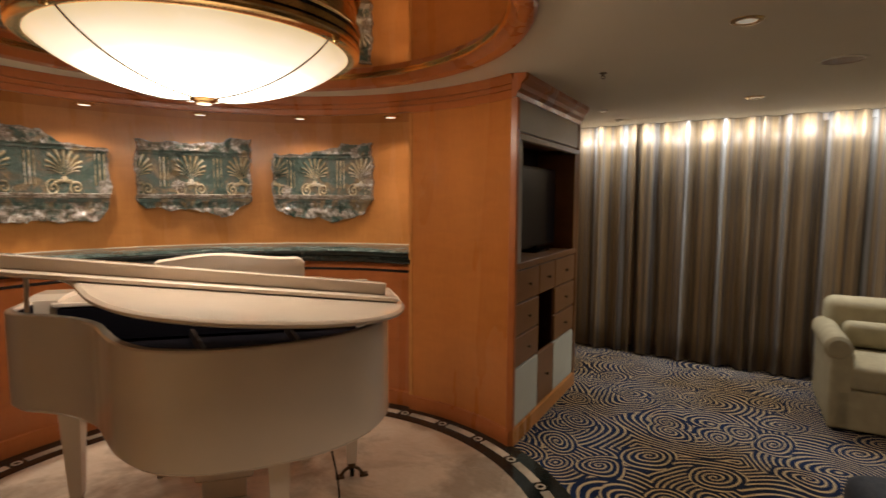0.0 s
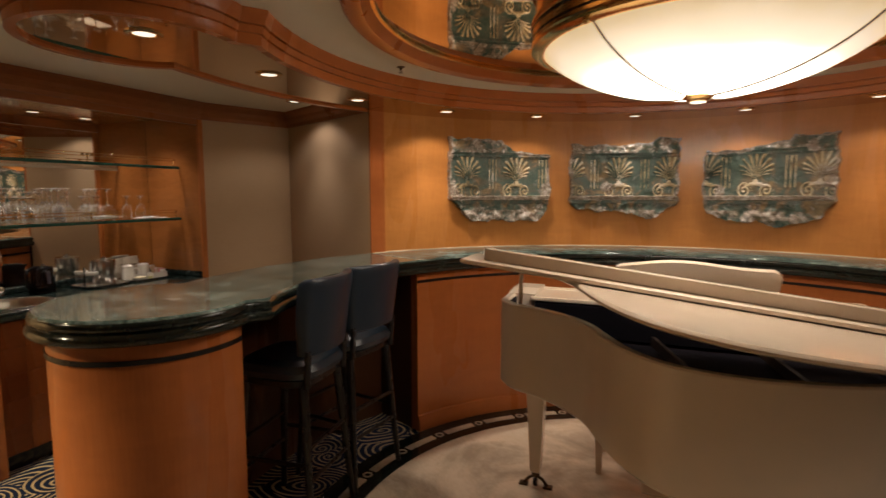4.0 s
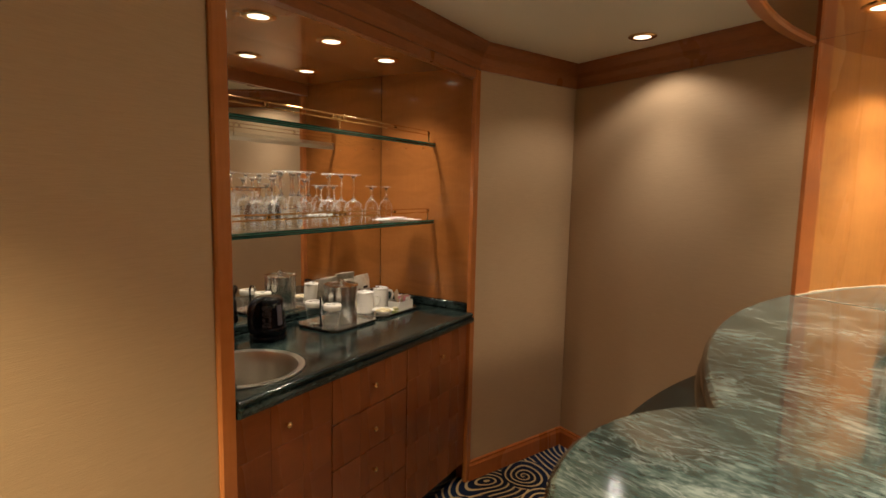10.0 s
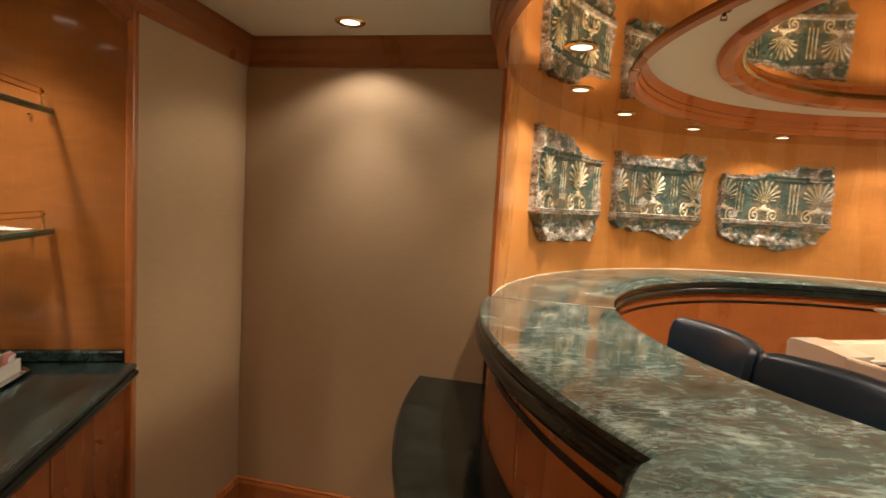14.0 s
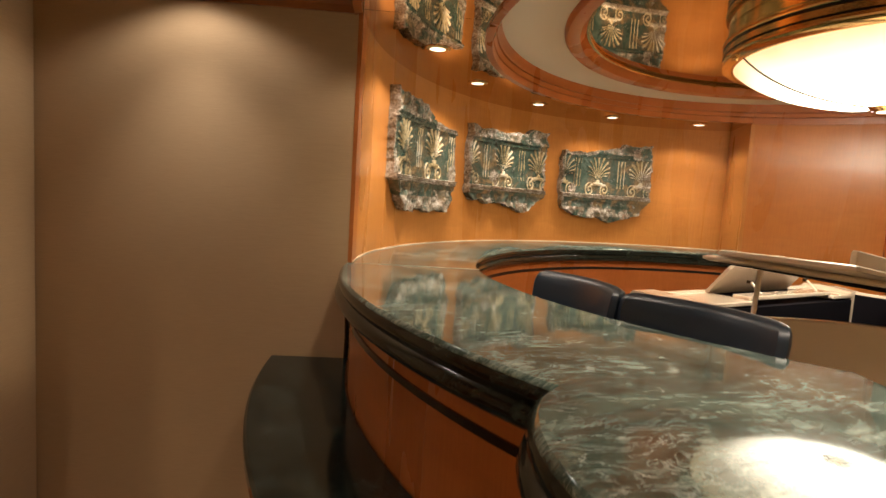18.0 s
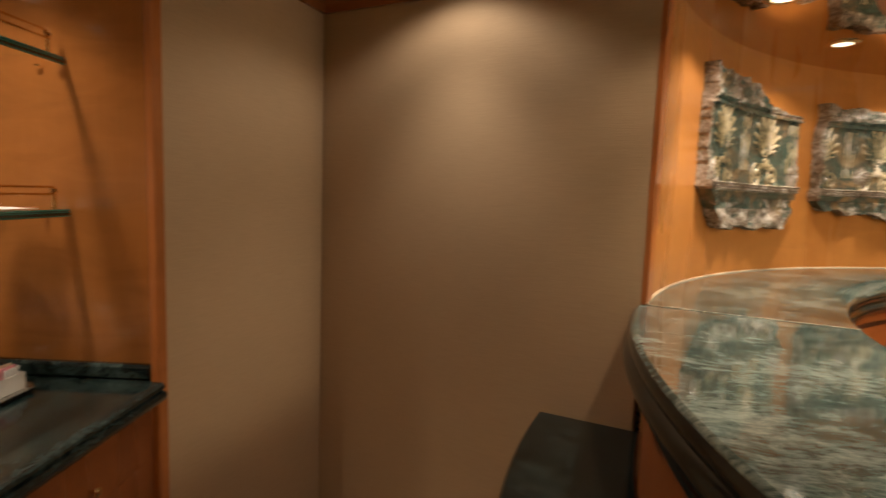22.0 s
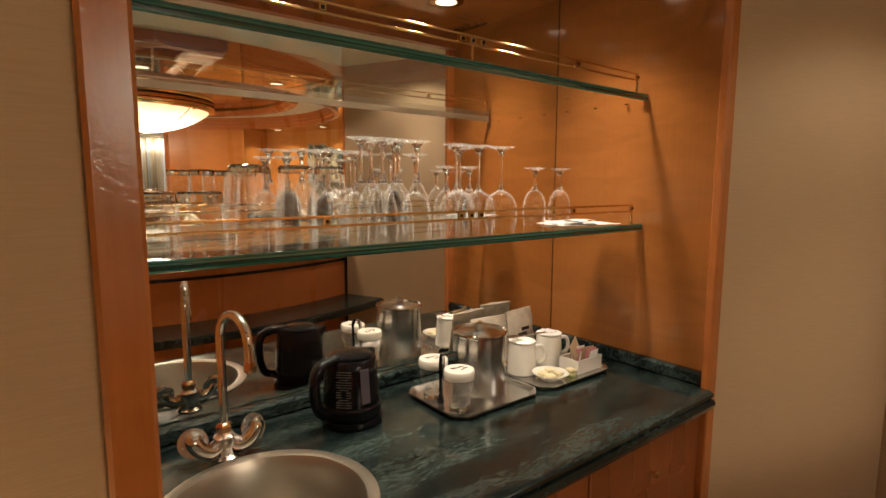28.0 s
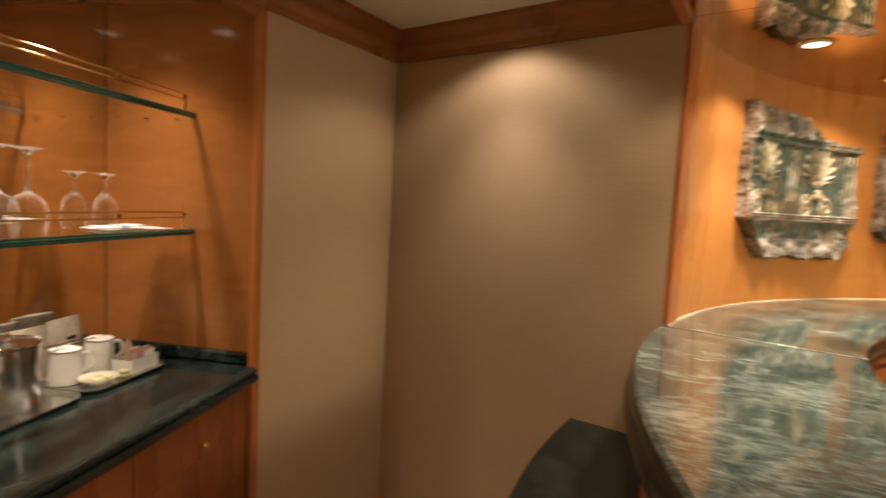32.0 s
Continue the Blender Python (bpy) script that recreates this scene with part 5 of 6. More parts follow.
for i, (x0, x1) in enumerate(cols):
    heights = ((0.10, 0.445), (0.45, 0.632), (0.637, 0.822), (0.827, 1.018))
    for j, (z0, z1) in enumerate(heights):
        if i == 1 and j in (1, 2):
            continue
        sage = j == 0 and i != 1
        fr = part("front" if j == 0 else "drawer", box(x0 + 0.003, x1 - 0.003, -0.006, 0.02, z0 + 0.003, z1 - 0.003, 0.003), SAGE if sage else CAB_WOOD, cabinet, "pale sage front" if sage else "brown veneer front")
        if not sage:
            part("knob", lathe([(0, 0), (0.004, 0), (0.004, 0.010), (0.010, 0.014), (0.010, 0.020), (0, 0.022)], 12), BRONZE, fr, "small dark knob", True, Matrix.Translation(((x0 + x1) / 2, -0.006, (z0 + z1) / 2)) @ pose(0, 0, 0, 90, 0, 0))
# black sheet paints the shade inside the open compartment
part("open_niche", box(0.43, 0.725, 0.20, 0.22, 0.45, 0.822), BLACK_LINE, cabinet, "black sheet painting the shade in the open compartment")
part("cornice", loft([[(x, -o, z) for o, z in [(-0.02, 1.975), (0.006, 1.975), (0.012, 2.0), (0.030, 2.02), (0.034, 2.045), (0.060, 2.07), (0.064, 2.0985), (-0.02, 2.0985)]] for x in (-0.02, 1.255)]), WOOD_LOW, cabinet, "stepped cornice")

# ---- curtains ----
CURT_M = Matrix(((CURT_DIR.x, -CURT_DIR.y, 0, CURT_P.x), (CURT_DIR.y, CURT_DIR.x, 0, CURT_P.y), (0, 0, 1, 0), (0, 0, 0, 1)))


def drape(w, seed):
    rnd = random.Random(seed)
    n = int(w / 0.012)
    waves = [(rnd.uniform(0.8, 1.2), rnd.uniform(0, 6.28), k) for k in (40.0, 67.0, 22.0)]
    rows = []
    for j in range(9):
        z = 0.012 + (2.096 - 0.012) * j / 8
        amp = 0.048 + 0.012 * (1 - j / 8)
        row = []
        for i in range(n + 1):
            x = w * i / n
            y = sum(a * math.sin(k * x + p + 0.25 * math.sin(2.2 * z + seed)) * s for (a, p, k), s in zip(waves, (0.62, 0.25, 0.45)))
            row.append((x, amp * y, z))
        rows.append(row)
    bm = loft(rows, False, False)
    return bm


x = -0.95
for k in range(6):
    w = 0.98 if k else 0.80
    cu = thing("curtain", CURT_M @ Matrix.Translation((x, 0.0, 0)), "floor-length striped satin curtain in grey, gold and beige, drawn", "curtain", "curtains")
    ob = part("drape", drape(w, k + 3), CURTAIN, cu, "", True)
    mod = ob.modifiers.new("thickness", "SOLIDIFY")
    mod.thickness = 0.004
    part("header_tape", box(0.0, w, 0.045, 0.060, 2.040, 2.097), CURTAIN, cu)
    x += w + 0.004
cove = bpy.data.lights.new("curtain_cove_lamp", "AREA")
cove.shape, cove.size, cove.size_y, cove.energy, cove.color = "RECTANGLE", 6.0, 0.03, P_COVE, (1.0, 0.96, 0.84)
cove_ob = new("curtain_cove_lamp", cove)
cove_ob.matrix_basis = CURT_M @ look((2.0, -0.125, 2.094), (2.0, -0.075, 1.80))

# ---- plaster reliefs on the curved wall ----
def knots(u, pairs):
    for (a, p), (b, q) in zip(pairs, pairs[1:]):
        if u <= b:
            f = (u - a) / max(b - a, 1e-6)
            f = f * f * (3 - 2 * f)
            return p + (q - p) * f
    return pairs[-1][1]


def palmette(x, z):
    """Height of a fan of ribs that spread from a knot over two volutes."""
    r, a = math.hypot(x, z), math.atan2(x, z)
    h = 0.0
    if 0.022 < r < 0.19 and z > -0.04:
        fan = a / (0.30 + 0.70 * (r / 0.18))
        reach = 0.182 - 0.030 * fan * fan
        if abs(fan) < 1.72 and r < reach:
            rib = max(0.0, math.cos(fan * 20.0) - 0.1)
            h = 0.013 * rib ** 0.7 * min(1, (reach - r) / 0.012)
    for s in (-1, 1):
        u, v = x - s * 0.072, z + 0.050
        q = math.hypot(u, v)
        if q < 0.048:
            h = max(h, 0.011 * max(0, math.cos(q * 240 - s * math.atan2(v, u))) ** 0.8)
        arm = abs(z + 0.012 + 0.25 * abs(x) - 2.0 * x * x)
        if arm < 0.009 and abs(x) < 0.07:
            h = max(h, 0.011 * (1 - arm / 0.009) ** 0.5)
    if abs(x) < 0.045 and abs(z + 0.008) < 0.007:
        h = max(h, 0.014)
    if r < 0.018:
        h = max(h, 0.015)
    return h


def relief(a_left, a_right, top, bottom, fans, bars, seed, label, chips):
    nu, nz, width = 216, 176, radians(a_left - a_right) * R_WALL
    z0, z1 = 1.235, 1.885
    bm = bmesh.new()
    layer = bm.verts.layers.float.new("raised")
    layer2 = bm.verts.layers.float.new("bare")
    grid = {}
    for i in range(nu + 1):
        u = i / nu
        for j in range(nz + 1):
            z = z0 + (z1 - z0) * j / nz
            p3 = Vector((u * width, z, seed * 3.1))
            jag = 0.030 * noise.noise(p3 * 9) + 0.014 * noise.noise(p3 * 26)
            edge = 0.028 + 0.030 * noise.noise(Vector((z * 7, seed, 0))) + 0.010 * noise.noise(Vector((z * 25, seed, 4)))
            edge2 = 0.028 + 0.030 * noise.noise(Vector((z * 7, seed + 9, 0))) + 0.010 * noise.noise(Vector((z * 25, seed + 9, 4)))
            if z > knots(u, top) + jag * 0.7 or z < knots(u, bottom) + jag or u * width < max(0, edge) or (1 - u) * width < max(0, edge2):
                continue
            h, up = 0.040, 0.0
            rim_gap = min(u * width - edge, (1 - u) * width - edge2, knots(u, top) - z)
            bare = max(0.0, 0.85 - rim_gap / 0.06)
            for cu, cz, cr in chips:
                away = math.hypot((u - cu) * width, z - cz) / cr
                bare = max(bare, 1.15 - away + 0.35 * noise.noise(p3 * 18))
            rough = noise.noise(p3 * 14) + 0.5 * noise.noise(p3 * 33)
            if 1.415 < z < 1.447:
                h += 0.022 + 0.006 * math.cos((z - 1.431) * 590)
                up, bare = 0.7, max(bare, 0.80)
            elif 1.39 < z <= 1.415:
                h += 0.012
            elif z <= 1.39:
                h += 0.006 + 0.020 * rough
                bare = 0.40 if z > 1.345 else 0.62 + 0.3 * rough
            elif z > 1.755:
                h += 0.010 + 0.016 * rough + (0.012 if z < 1.775 else 0)
                bare = max(bare, 0.50)
            elif z > 1.725:
                h += 0.016 if int((z - 1.725) / 0.010) % 2 == 0 else 0.008
            else:
                for c in fans:
                    o = palmette((u - c) * width / 0.92, (z - 1.538) / 1.14)
                    h += o
                    up = max(up, min(1, o / 0.008))
                for c in bars:
                    d = abs((u - c) * width)
                    if d < 0.030 and 1.50 < z < 1.71:
                        o = 0.010 * max(0, math.cos(d * 230)) * (0.7 + 0.3 * math.cos((z - 1.6) * 60))
                        h += o
                        up = max(up, min(1, o / 0.007))
                worn = noise.noise(p3 * 5 + Vector((7, 1, 0)))
                if worn > 0.22:
                    h += 0.010 * (worn - 0.22) * 3 * (0.6 + rough)
                    up *= 0.5
            h += 0.003 * rough + 0.0015 * noise.noise(p3 * 70)
            v = bm.verts.new(pc(R_WALL - h, a_left + (a_right - a_left) * u, z))
            v[layer] = up
            v[layer2] = bare
            grid[i, j] = v
    for i in range(nu):
        for j in range(nz):
            q = [grid.get(k) for k in ((i, j), (i + 1, j), (i + 1, j + 1), (i, j + 1))]
            if all(q):
                bm.faces.new(q)
    for v in [v for v in bm.verts if not v.link_faces]:
        bm.verts.remove(v)
    rim = [e for e in bm.edges if len(e.link_faces) == 1]
    new_geo = bmesh.ops.extrude_edge_only(bm, edges=rim)["geom"]
    for v in [g for g in new_geo if isinstance(g, bmesh.types.BMVert)]:
        d = Vector((v.co.x - CX, v.co.y - CY, 0))
        k = (R_WALL - 0.001) / d.length
        v.co = Vector((CX + d.x * k, CY + d.y * k, v.co.z))
    mid = pc(R_WALL, (a_left + a_right) / 2, 1.55)
    bmesh.ops.translate(bm, vec=-mid, verts=bm.verts[:])
    slab_thing = thing("wall_relief", mid, label, "wall relief", "wall reliefs")
    bands = (("lower_fragment", 0.0, 1.39, "rough broken lower edge"), ("border_moulding", 1.39, 1.452, "pale ribbed border moulding"), ("frieze_panel", 1.452, 1.725, "green panel with gilded palmettes"), ("crown_fragment", 1.725, 9.0, "chipped bare upper edge"))
    for name, lo, hi, what in bands:
        piece = bm.copy()
        out = [f for f in piece.faces if not lo <= f.calc_center_median().z + mid.z < hi]
        bmesh.ops.delete(piece, geom=out, context="FACES")
        part(name, piece, RELIEF, slab_thing, what, True)
    bm.free()
    return slab_thing


relief(166.6, 143.2, [(0, 1.86), (0.5, 1.85), (0.68, 1.765), (1, 1.745)], [(0, 1.42), (0.30, 1.275), (0.6, 1.265), (0.86, 1.275), (1, 1.36)], (0.20, 0.66), (0.44, 0.90), 1, "broken green and gilded plaster frieze fragment with two palmettes", ((0.06, 1.49, 0.11), (0.13, 1.44, 0.05), (0.93, 1.48, 0.07), (0.70, 1.76, 0.04)))
relief(140.4, 117.2, [(0, 1.83), (0.3, 1.825), (0.5, 1.815), (0.7, 1.83), (0.8, 1.87), (1, 1.86)], [(0, 1.41), (0.10, 1.34), (0.45, 1.325), (0.74, 1.275), (1, 1.40)], (0.04, 0.46, 0.88), (0.25, 0.68), 2, "weathered green plaster frieze fragment with chipped white top edge", ((0.36, 1.50, 0.07), (0.62, 1.80, 0.06), (0.84, 1.84, 0.05), (0.30, 1.43, 0.04)))
relief(114.4, 91.2, [(0, 1.75), (0.32, 1.755), (0.48, 1.795), (0.62, 1.80), (0.68, 1.84), (1, 1.835)], [(0, 1.40), (0.08, 1.31), (0.3, 1.265), (0.7, 1.245), (0.86, 1.31), (1, 1.42)], (0.05, 0.42, 0.86), (0.20, 0.66), 3, "weathered green plaster frieze fragment with a gilded palmette", ((0.16, 1.48, 0.06), (0.93, 1.55, 0.11), (0.80, 1.78, 0.07)))

# ---- things on the worktop (niche frame) ----
def clear(ob):
    ob.visible_shadow = False
    return ob


def nthing(name, s, d, z, label, category, group="", turn=0.0):
    return thing(name, NOOK_M @ Matrix.Translation((s, d, z)) @ pose(0, 0, 0, 0, 0, turn), label, category, group)


sink = nthing("sink", SINK[0], SINK[1], 0.862, "round brushed steel bar sink set into the marble", "sink")
part("basin", lathe([(0.188, 0.001), (0.188, 0.004), (0.180, 0.006), (0.166, 0.003), (0.158, -0.012), (0.152, -0.06), (0.140, -0.115), (0.09, -0.14), (0.03, -0.146), (0.03, -0.150), (0.10, -0.146), (0.15, -0.118), (0.160, -0.06), (0.172, -0.004)], 48, True), SATIN, sink, "brushed steel basin with a flat rim", True)
part("drain", lathe([(0, -0.144), (0.030, -0.144), (0.032, -0.1475), (0, -0.1475)], 20), CHROME, sink, "chrome drain", True)

tap = nthing("tap", 1.148, 0.415, 0.8622, "chrome swan-neck mixer tap with brass collars and two lobed handles", "tap")
part("base", lathe([(0, 0), (0.027, 0), (0.028, 0.004), (0.021, 0.009), (0.019, 0.022), (0.023, 0.034), (0.022, 0.045), (0.014, 0.053), (0, 0.055)], 28), CHROME, tap, "", True)
part("collar", lathe([(0, 0.052), (0.013, 0.052), (0.0165, 0.056), (0.0165, 0.066), (0.013, 0.071), (0.010, 0.073), (0, 0.073)], 6), COPPER, tap, "six-sided brass collar")
neck = [(0, 0, 0.070), (0, 0, 0.16), (0.0, 0.0, 0.245)] + [(-0.012 * (1 - math.cos(a)), -0.046 * (1 - math.cos(a)), 0.245 + 0.052 * math.sin(a)) for a in [math.pi * k / 12 for k in range(1, 13)]] + [(-0.025, -0.094, 0.215)]
part("spout", tube(neck, 0.0088, 16), CHROME, tap, "swan-neck spout", True)
part("nozzle", moved(lathe([(0, 0), (0.0095, 0), (0.011, 0.003), (0.011, 0.014), (0.0105, 0.020), (0, 0.020)], 18), Matrix.Translation((-0.025, -0.094, 0.197))), COPPER, tap, "copper-coloured nozzle", True)
for sx in (-1, 1):
    h = part("handle", tube(smooth_line([(sx * 0.012, -0.004, 0.030), (sx * 0.030, -0.010, 0.024), (sx * 0.048, -0.012, 0.034), (sx * 0.060, -0.010, 0.052), (sx * 0.056, -0.004, 0.058)], 4), 0.0155, 14), CHROME, tap, "curved chrome lever", True)
    part("washer", moved(lathe([(0.014, -0.0015), (0.0275, -0.0015), (0.0285, 0.0), (0.0275, 0.0015), (0.014, 0.0015)], 28, True), Matrix.Translation((sx * 0.058, 0.004, 0.044)) @ pose(0, 0, 0, 72, 0, sx * 20)), STEEL, h, "flat pale ring behind the lever", True)

kettle = nthing("kettle", 0.866, 0.412, 0.8622, "glossy black plastic electric kettle with a printed label", "kettle", turn=-14)
part("base", lathe([(0, 0), (0.066, 0), (0.070, 0.005), (0.069, 0.016), (0.064, 0.019), (0, 0.019)], 36), BLACK_PLASTIC, kettle, "round power base", True)
part("jug", lathe([(0, 0.020), (0.065, 0.020), (0.068, 0.026), (0.0675, 0.044), (0.0640, 0.048), (0.0625, 0.085), (0.0595, 0.125), (0.0575, 0.148), (0.053, 0.153), (0, 0.154)], 40), BLACK_PLASTIC, kettle, "tapered black jug with a stepped foot", True)
part("lid", lathe([(0, 0.1535), (0.046, 0.1535), (0.048, 0.157), (0.040, 0.161), (0.016, 0.163), (0, 0.1635)], 28), BLACK_PLASTIC, kettle, "low domed lid", True)
part("lid_button", lathe([(0, 0.163), (0.011, 0.163), (0.010, 0.167), (0, 0.168)], 16), BLACK_PLASTIC, kettle, "", True, Matrix.Translation((0.030, 0, -0.003)))
part("handle", moved(tube(smooth_line([(0.030, 0.0, 0.156), (0.066, 0.0, 0.156), (0.092, 0.0, 0.147), (0.103, 0.0, 0.128), (0.105, 0.0, 0.095), (0.100, 0.0, 0.062), (0.088, 0, 0.042), (0.060, 0, 0.034)], 4), 0.0105, 12), Matrix.Diagonal((1, 1.35, 1, 1))), BLACK_PLASTIC, kettle, "upright loop handle", True)
part("spout", loft([[(-0.046 - k * 0.024, y * (1 - k * 0.7), z) for y, z in ((-0.026, 0.116 + k * 0.028), (0.026, 0.116 + k * 0.028), (0.026, 0.152 + k * 0.004), (-0.026, 0.152 + k * 0.004))] for k in (0, 1)]), BLACK_PLASTIC, kettle, "pouring lip", True)
part("gauge", box(-0.011, 0.011, -0.0015, 0.0015, 0.058, 0.136, 0.0014), SMOKED, kettle, "grey water gauge window", m=pose(0, 0, 0, 0, 0, 12) @ Matrix.Translation((0, -0.0680, 0)) @ pose(0, 0, 0, -4.5, 0, 0))
for k in range(15):
    wbar = 0.034 if k % 4 != 3 else 0.020
    part("label_line", box(-wbar / 2, wbar / 2, -0.0006, 0.0006, 0, 0.0011), LABEL_GREY, kettle, "", m=pose(0, 0, 0, 0, 0, 58) @ Matrix.Translation((0, -0.0632 + 0.0003 * k, 0.054 + k * 0.0056)))


def tray(s0, s1, d0, d1, z, label):
    t = nthing("tray", (s0 + s1) / 2, (d0 + d1) / 2, z, label, "tray", "serving trays")
    a, b, c = (s1 - s0) / 2, (d1 - d0) / 2, 0.030
    o = ccw([(-a + c, -b), (a - c, -b), (a, -b + c), (a, b - c), (a - c, b), (-a + c, b), (-a, b - c), (-a, -b + c)])
    part("bottom", slab(inset(o, 0.016), [(0, 0.0), (0, 0.0025)]), STEEL, t, "flat steel bottom")
    rows = [at_z(inset(o, q), z2) for q, z2 in ((0.016, 0.0026), (0.004, 0.011), (0.0, 0.012), (0.0, 0.0095), (0.004, 0.0085), (0.018, 0.0001))]
    part("lip", loft(rows, True, False), STEEL, t, "raised octagonal lip")
    return t


tray(0.402, 0.690, 0.236, 0.466, 0.8623, "octagonal steel tray holding an ice bucket and two jars")
tray(0.098, 0.396, 0.232, 0.464, 0.8623, "octagonal steel tray holding cups, sugar and coffee bags")
ZT = 0.8655
can = nthing("ice_bucket", 0.512, 0.366, ZT, "brushed steel lidded ice bucket on the tray", "ice bucket")
part("body", lathe([(0, 0), (0.068, 0), (0.070, 0.003), (0.070, 0.152), (0.072, 0.154), (0.072, 0.159), (0.069, 0.161), (0.066, 0.157), (0.066, 0.01), (0, 0.01)], 44), SPUN, can, "", True)
part("rim", lathe([(0.0665, 0.157), (0.0690, 0.1615), (0.0725, 0.160), (0.0735, 0.156), (0.0725, 0.152), (0.0702, 0.152), (0.0702, 0.157)], 44, True), CHROME, can, "shiny rolled rim", True)
part("lid", lathe([(0, 0.1532), (0.0650, 0.1532), (0.0650, 0.1560), (0.048, 0.1590), (0.016, 0.1625), (0, 0.163)], 44), SPUN, can, "shallow steel lid", True)
part("knob", lathe([(0, 0.162), (0.006, 0.162), (0.006, 0.166), (0.0175, 0.1685), (0.0180, 0.171), (0.0155, 0.1718), (0.0160, 0.1745), (0.0125, 0.1755), (0.0125, 0.1785), (0.008, 0.1800), (0.006, 0.1835), (0, 0.184)], 28), CHROME, can, "ribbed conical knob", True)


def jar(s, d, label):
    j = nthing("jar", s, d, ZT, label, "jar", "lidded glass jars")
    bm = lathe([(0.0240, 0.013), (0.0262, 0.016), (0.0290, 0.044), (0.0335, 0.052), (0.0330, 0.080)], 20)
    for v in bm.verts:
        if v.co.z < 0.05:
            k = 1 - 0.06 * (1 - abs(math.sin(math.atan2(v.co.y, v.co.x) * 5)))
            v.co.x, v.co.y = v.co.x * k, v.co.y * k
    clear(part("glass", bm, GLASS, j, "fluted clear glass wall"))
    clear(part("base", lathe([(0, 0.001), (0.0215, 0.001), (0.0245, 0.003), (0.0255, 0.0125), (0, 0.0105)], 20), REAL_GLASS, j, "thick glass base"))
    lid = part("lid", lathe([(0, 0.0805), (0.0365, 0.0805), (0.0375, 0.084), (0.0375, 0.098), (0.035, 0.1015), (0, 0.102)], 32), WHITE_CHINA, j, "white lid", True)
    for k, (x, y, w) in enumerate(((-0.010, -0.004, 0.010), (0.004, 0.004, 0.012), (-0.002, 0.010, 0.008), (0.008, -0.008, 0.009), (-0.006, 0.002, 0.004))):
        part("lid_print", box(1.4 * x - w * 0.7, 1.4 * x + w * 0.7, 1.4 * y - 0.0022, 1.4 * y + 0.0022, 0.1021, 0.1025), BLACK_LINE, lid, "dark printed mark", m=pose(0, 0, 0, 0, 0, 25 * k))


jar(0.640, 0.296, "faceted glass jar with a white lid before the ice bucket")
jar(0.640, 0.398, "faceted glass jar with a white printed lid, behind another jar")
tongs = nthing("ice_tongs", 0.655, 0.345, ZT, "slim steel ice tongs standing between the jars", "tongs", turn=-35)
# black arm and claw: the shaded side of the steel put into the colour
part("arm", tube([(0.006, 0, 0.012), (0.009, 0, 0.050), (0.010, 0, 0.110), (0.006, 0, 0.124), (0.0, 0, 0.127)], [0.0042, 0.0034, 0.0040, 0.0040, 0.0036], 8), BLACK_PLASTIC, tongs, "steel arm coloured black for its shaded side", True)
part("arm", tube([(0.0, 0, 0.127), (-0.008, 0, 0.124), (-0.012, 0, 0.110), (-0.014, 0.002, 0.050), (-0.012, 0.002, 0.010)], [0.0036, 0.0045, 0.0050, 0.0045, 0.0035], 8), CHROME, tongs, "bright steel arm", True)
part("claw", moved(lathe([(0, -0.004), (0.008, -0.002), (0.010, 0.004), (0.007, 0.012), (0, 0.014)], 12), Matrix.Translation((0.005, 0, 0.006)) @ Matrix.Diagonal((0.5, 1, 1, 1))), BLACK_PLASTIC, tongs, "", True)
part("claw", moved(lathe([(0, -0.004), (0.008, -0.002), (0.010, 0.004), (0.007, 0.012), (0, 0.014)], 12), Matrix.Translation((-0.012, 0.002, 0.006)) @ Matrix.Diagonal((0.5, 1, 1, 1))), CHROME, tongs, "", True)


def mug(s, d, turn, label):
    g = nthing("mug", s, d, ZT, label, "mug", "white mugs")
    g.matrix_basis = g.matrix_basis @ pose(0, 0, 0, 0, 0, turn)
    part("cup", lathe([(0.0385, 0.0), (0.0420, 0.001), (0.0420, 0.006), (0.0375, 0.080), (0.0355, 0.088), (0.0300, 0.0915), (0, 0.0915)], 36), WHITE_CHINA, g, "tapered white cup turned upside down", True)
    part("handle", tube(smooth_line([(0.034, 0, 0.074), (0.056, 0, 0.076), (0.067, 0, 0.058), (0.062, 0, 0.034), (0.038, 0, 0.022)], 4), 0.0058, 10), WHITE_CHINA, g, "", True)
    cover = part("paper_cover", lathe([(0, 0.0922), (0.0375, 0.0922), (0.0385, 0.0940), (0.030, 0.0965), (0, 0.0980)], 18), PAPER, g, "crumpled paper cover", True)
    for k in range(3):
        part("fold", box(-0.03 + 0.01 * k, 0.022, -0.005, 0.007, 0.0965, 0.1015, 0.0012), PAPER, cover, "", m=pose(0, 0, 0, 3, 4 - 3 * k, 30 + 62 * k))


mug(0.328, 0.385, 215, "white china mug upside down under a paper cover and a spoon")
mug(0.205, 0.392, 200, "white china mug upside down under a paper cover beside the sugar")
spoon = nthing("teaspoon", 0.303, 0.378, ZT + 0.1045, "steel teaspoon lying on a mug", "spoon", turn=190)
part("stem", tube([(-0.05, 0, 0.0025), (0.02, 0, 0.004), (0.055, 0, 0.003)], 0.0025, 8), STEEL, spoon, "", True)
part("bowl", moved(lathe([(0, -0.002), (0.010, 0), (0.013, 0.003), (0.011, 0.003), (0, 0.0)], 16), Matrix.Translation((-0.062, 0, 0.003)) @ Matrix.Diagonal((1.5, 1, 1, 1))), STEEL, spoon, "", True)
saucer = nthing("saucer", 0.306, 0.298, ZT, "white saucer with wrapped butter pieces", "saucer")
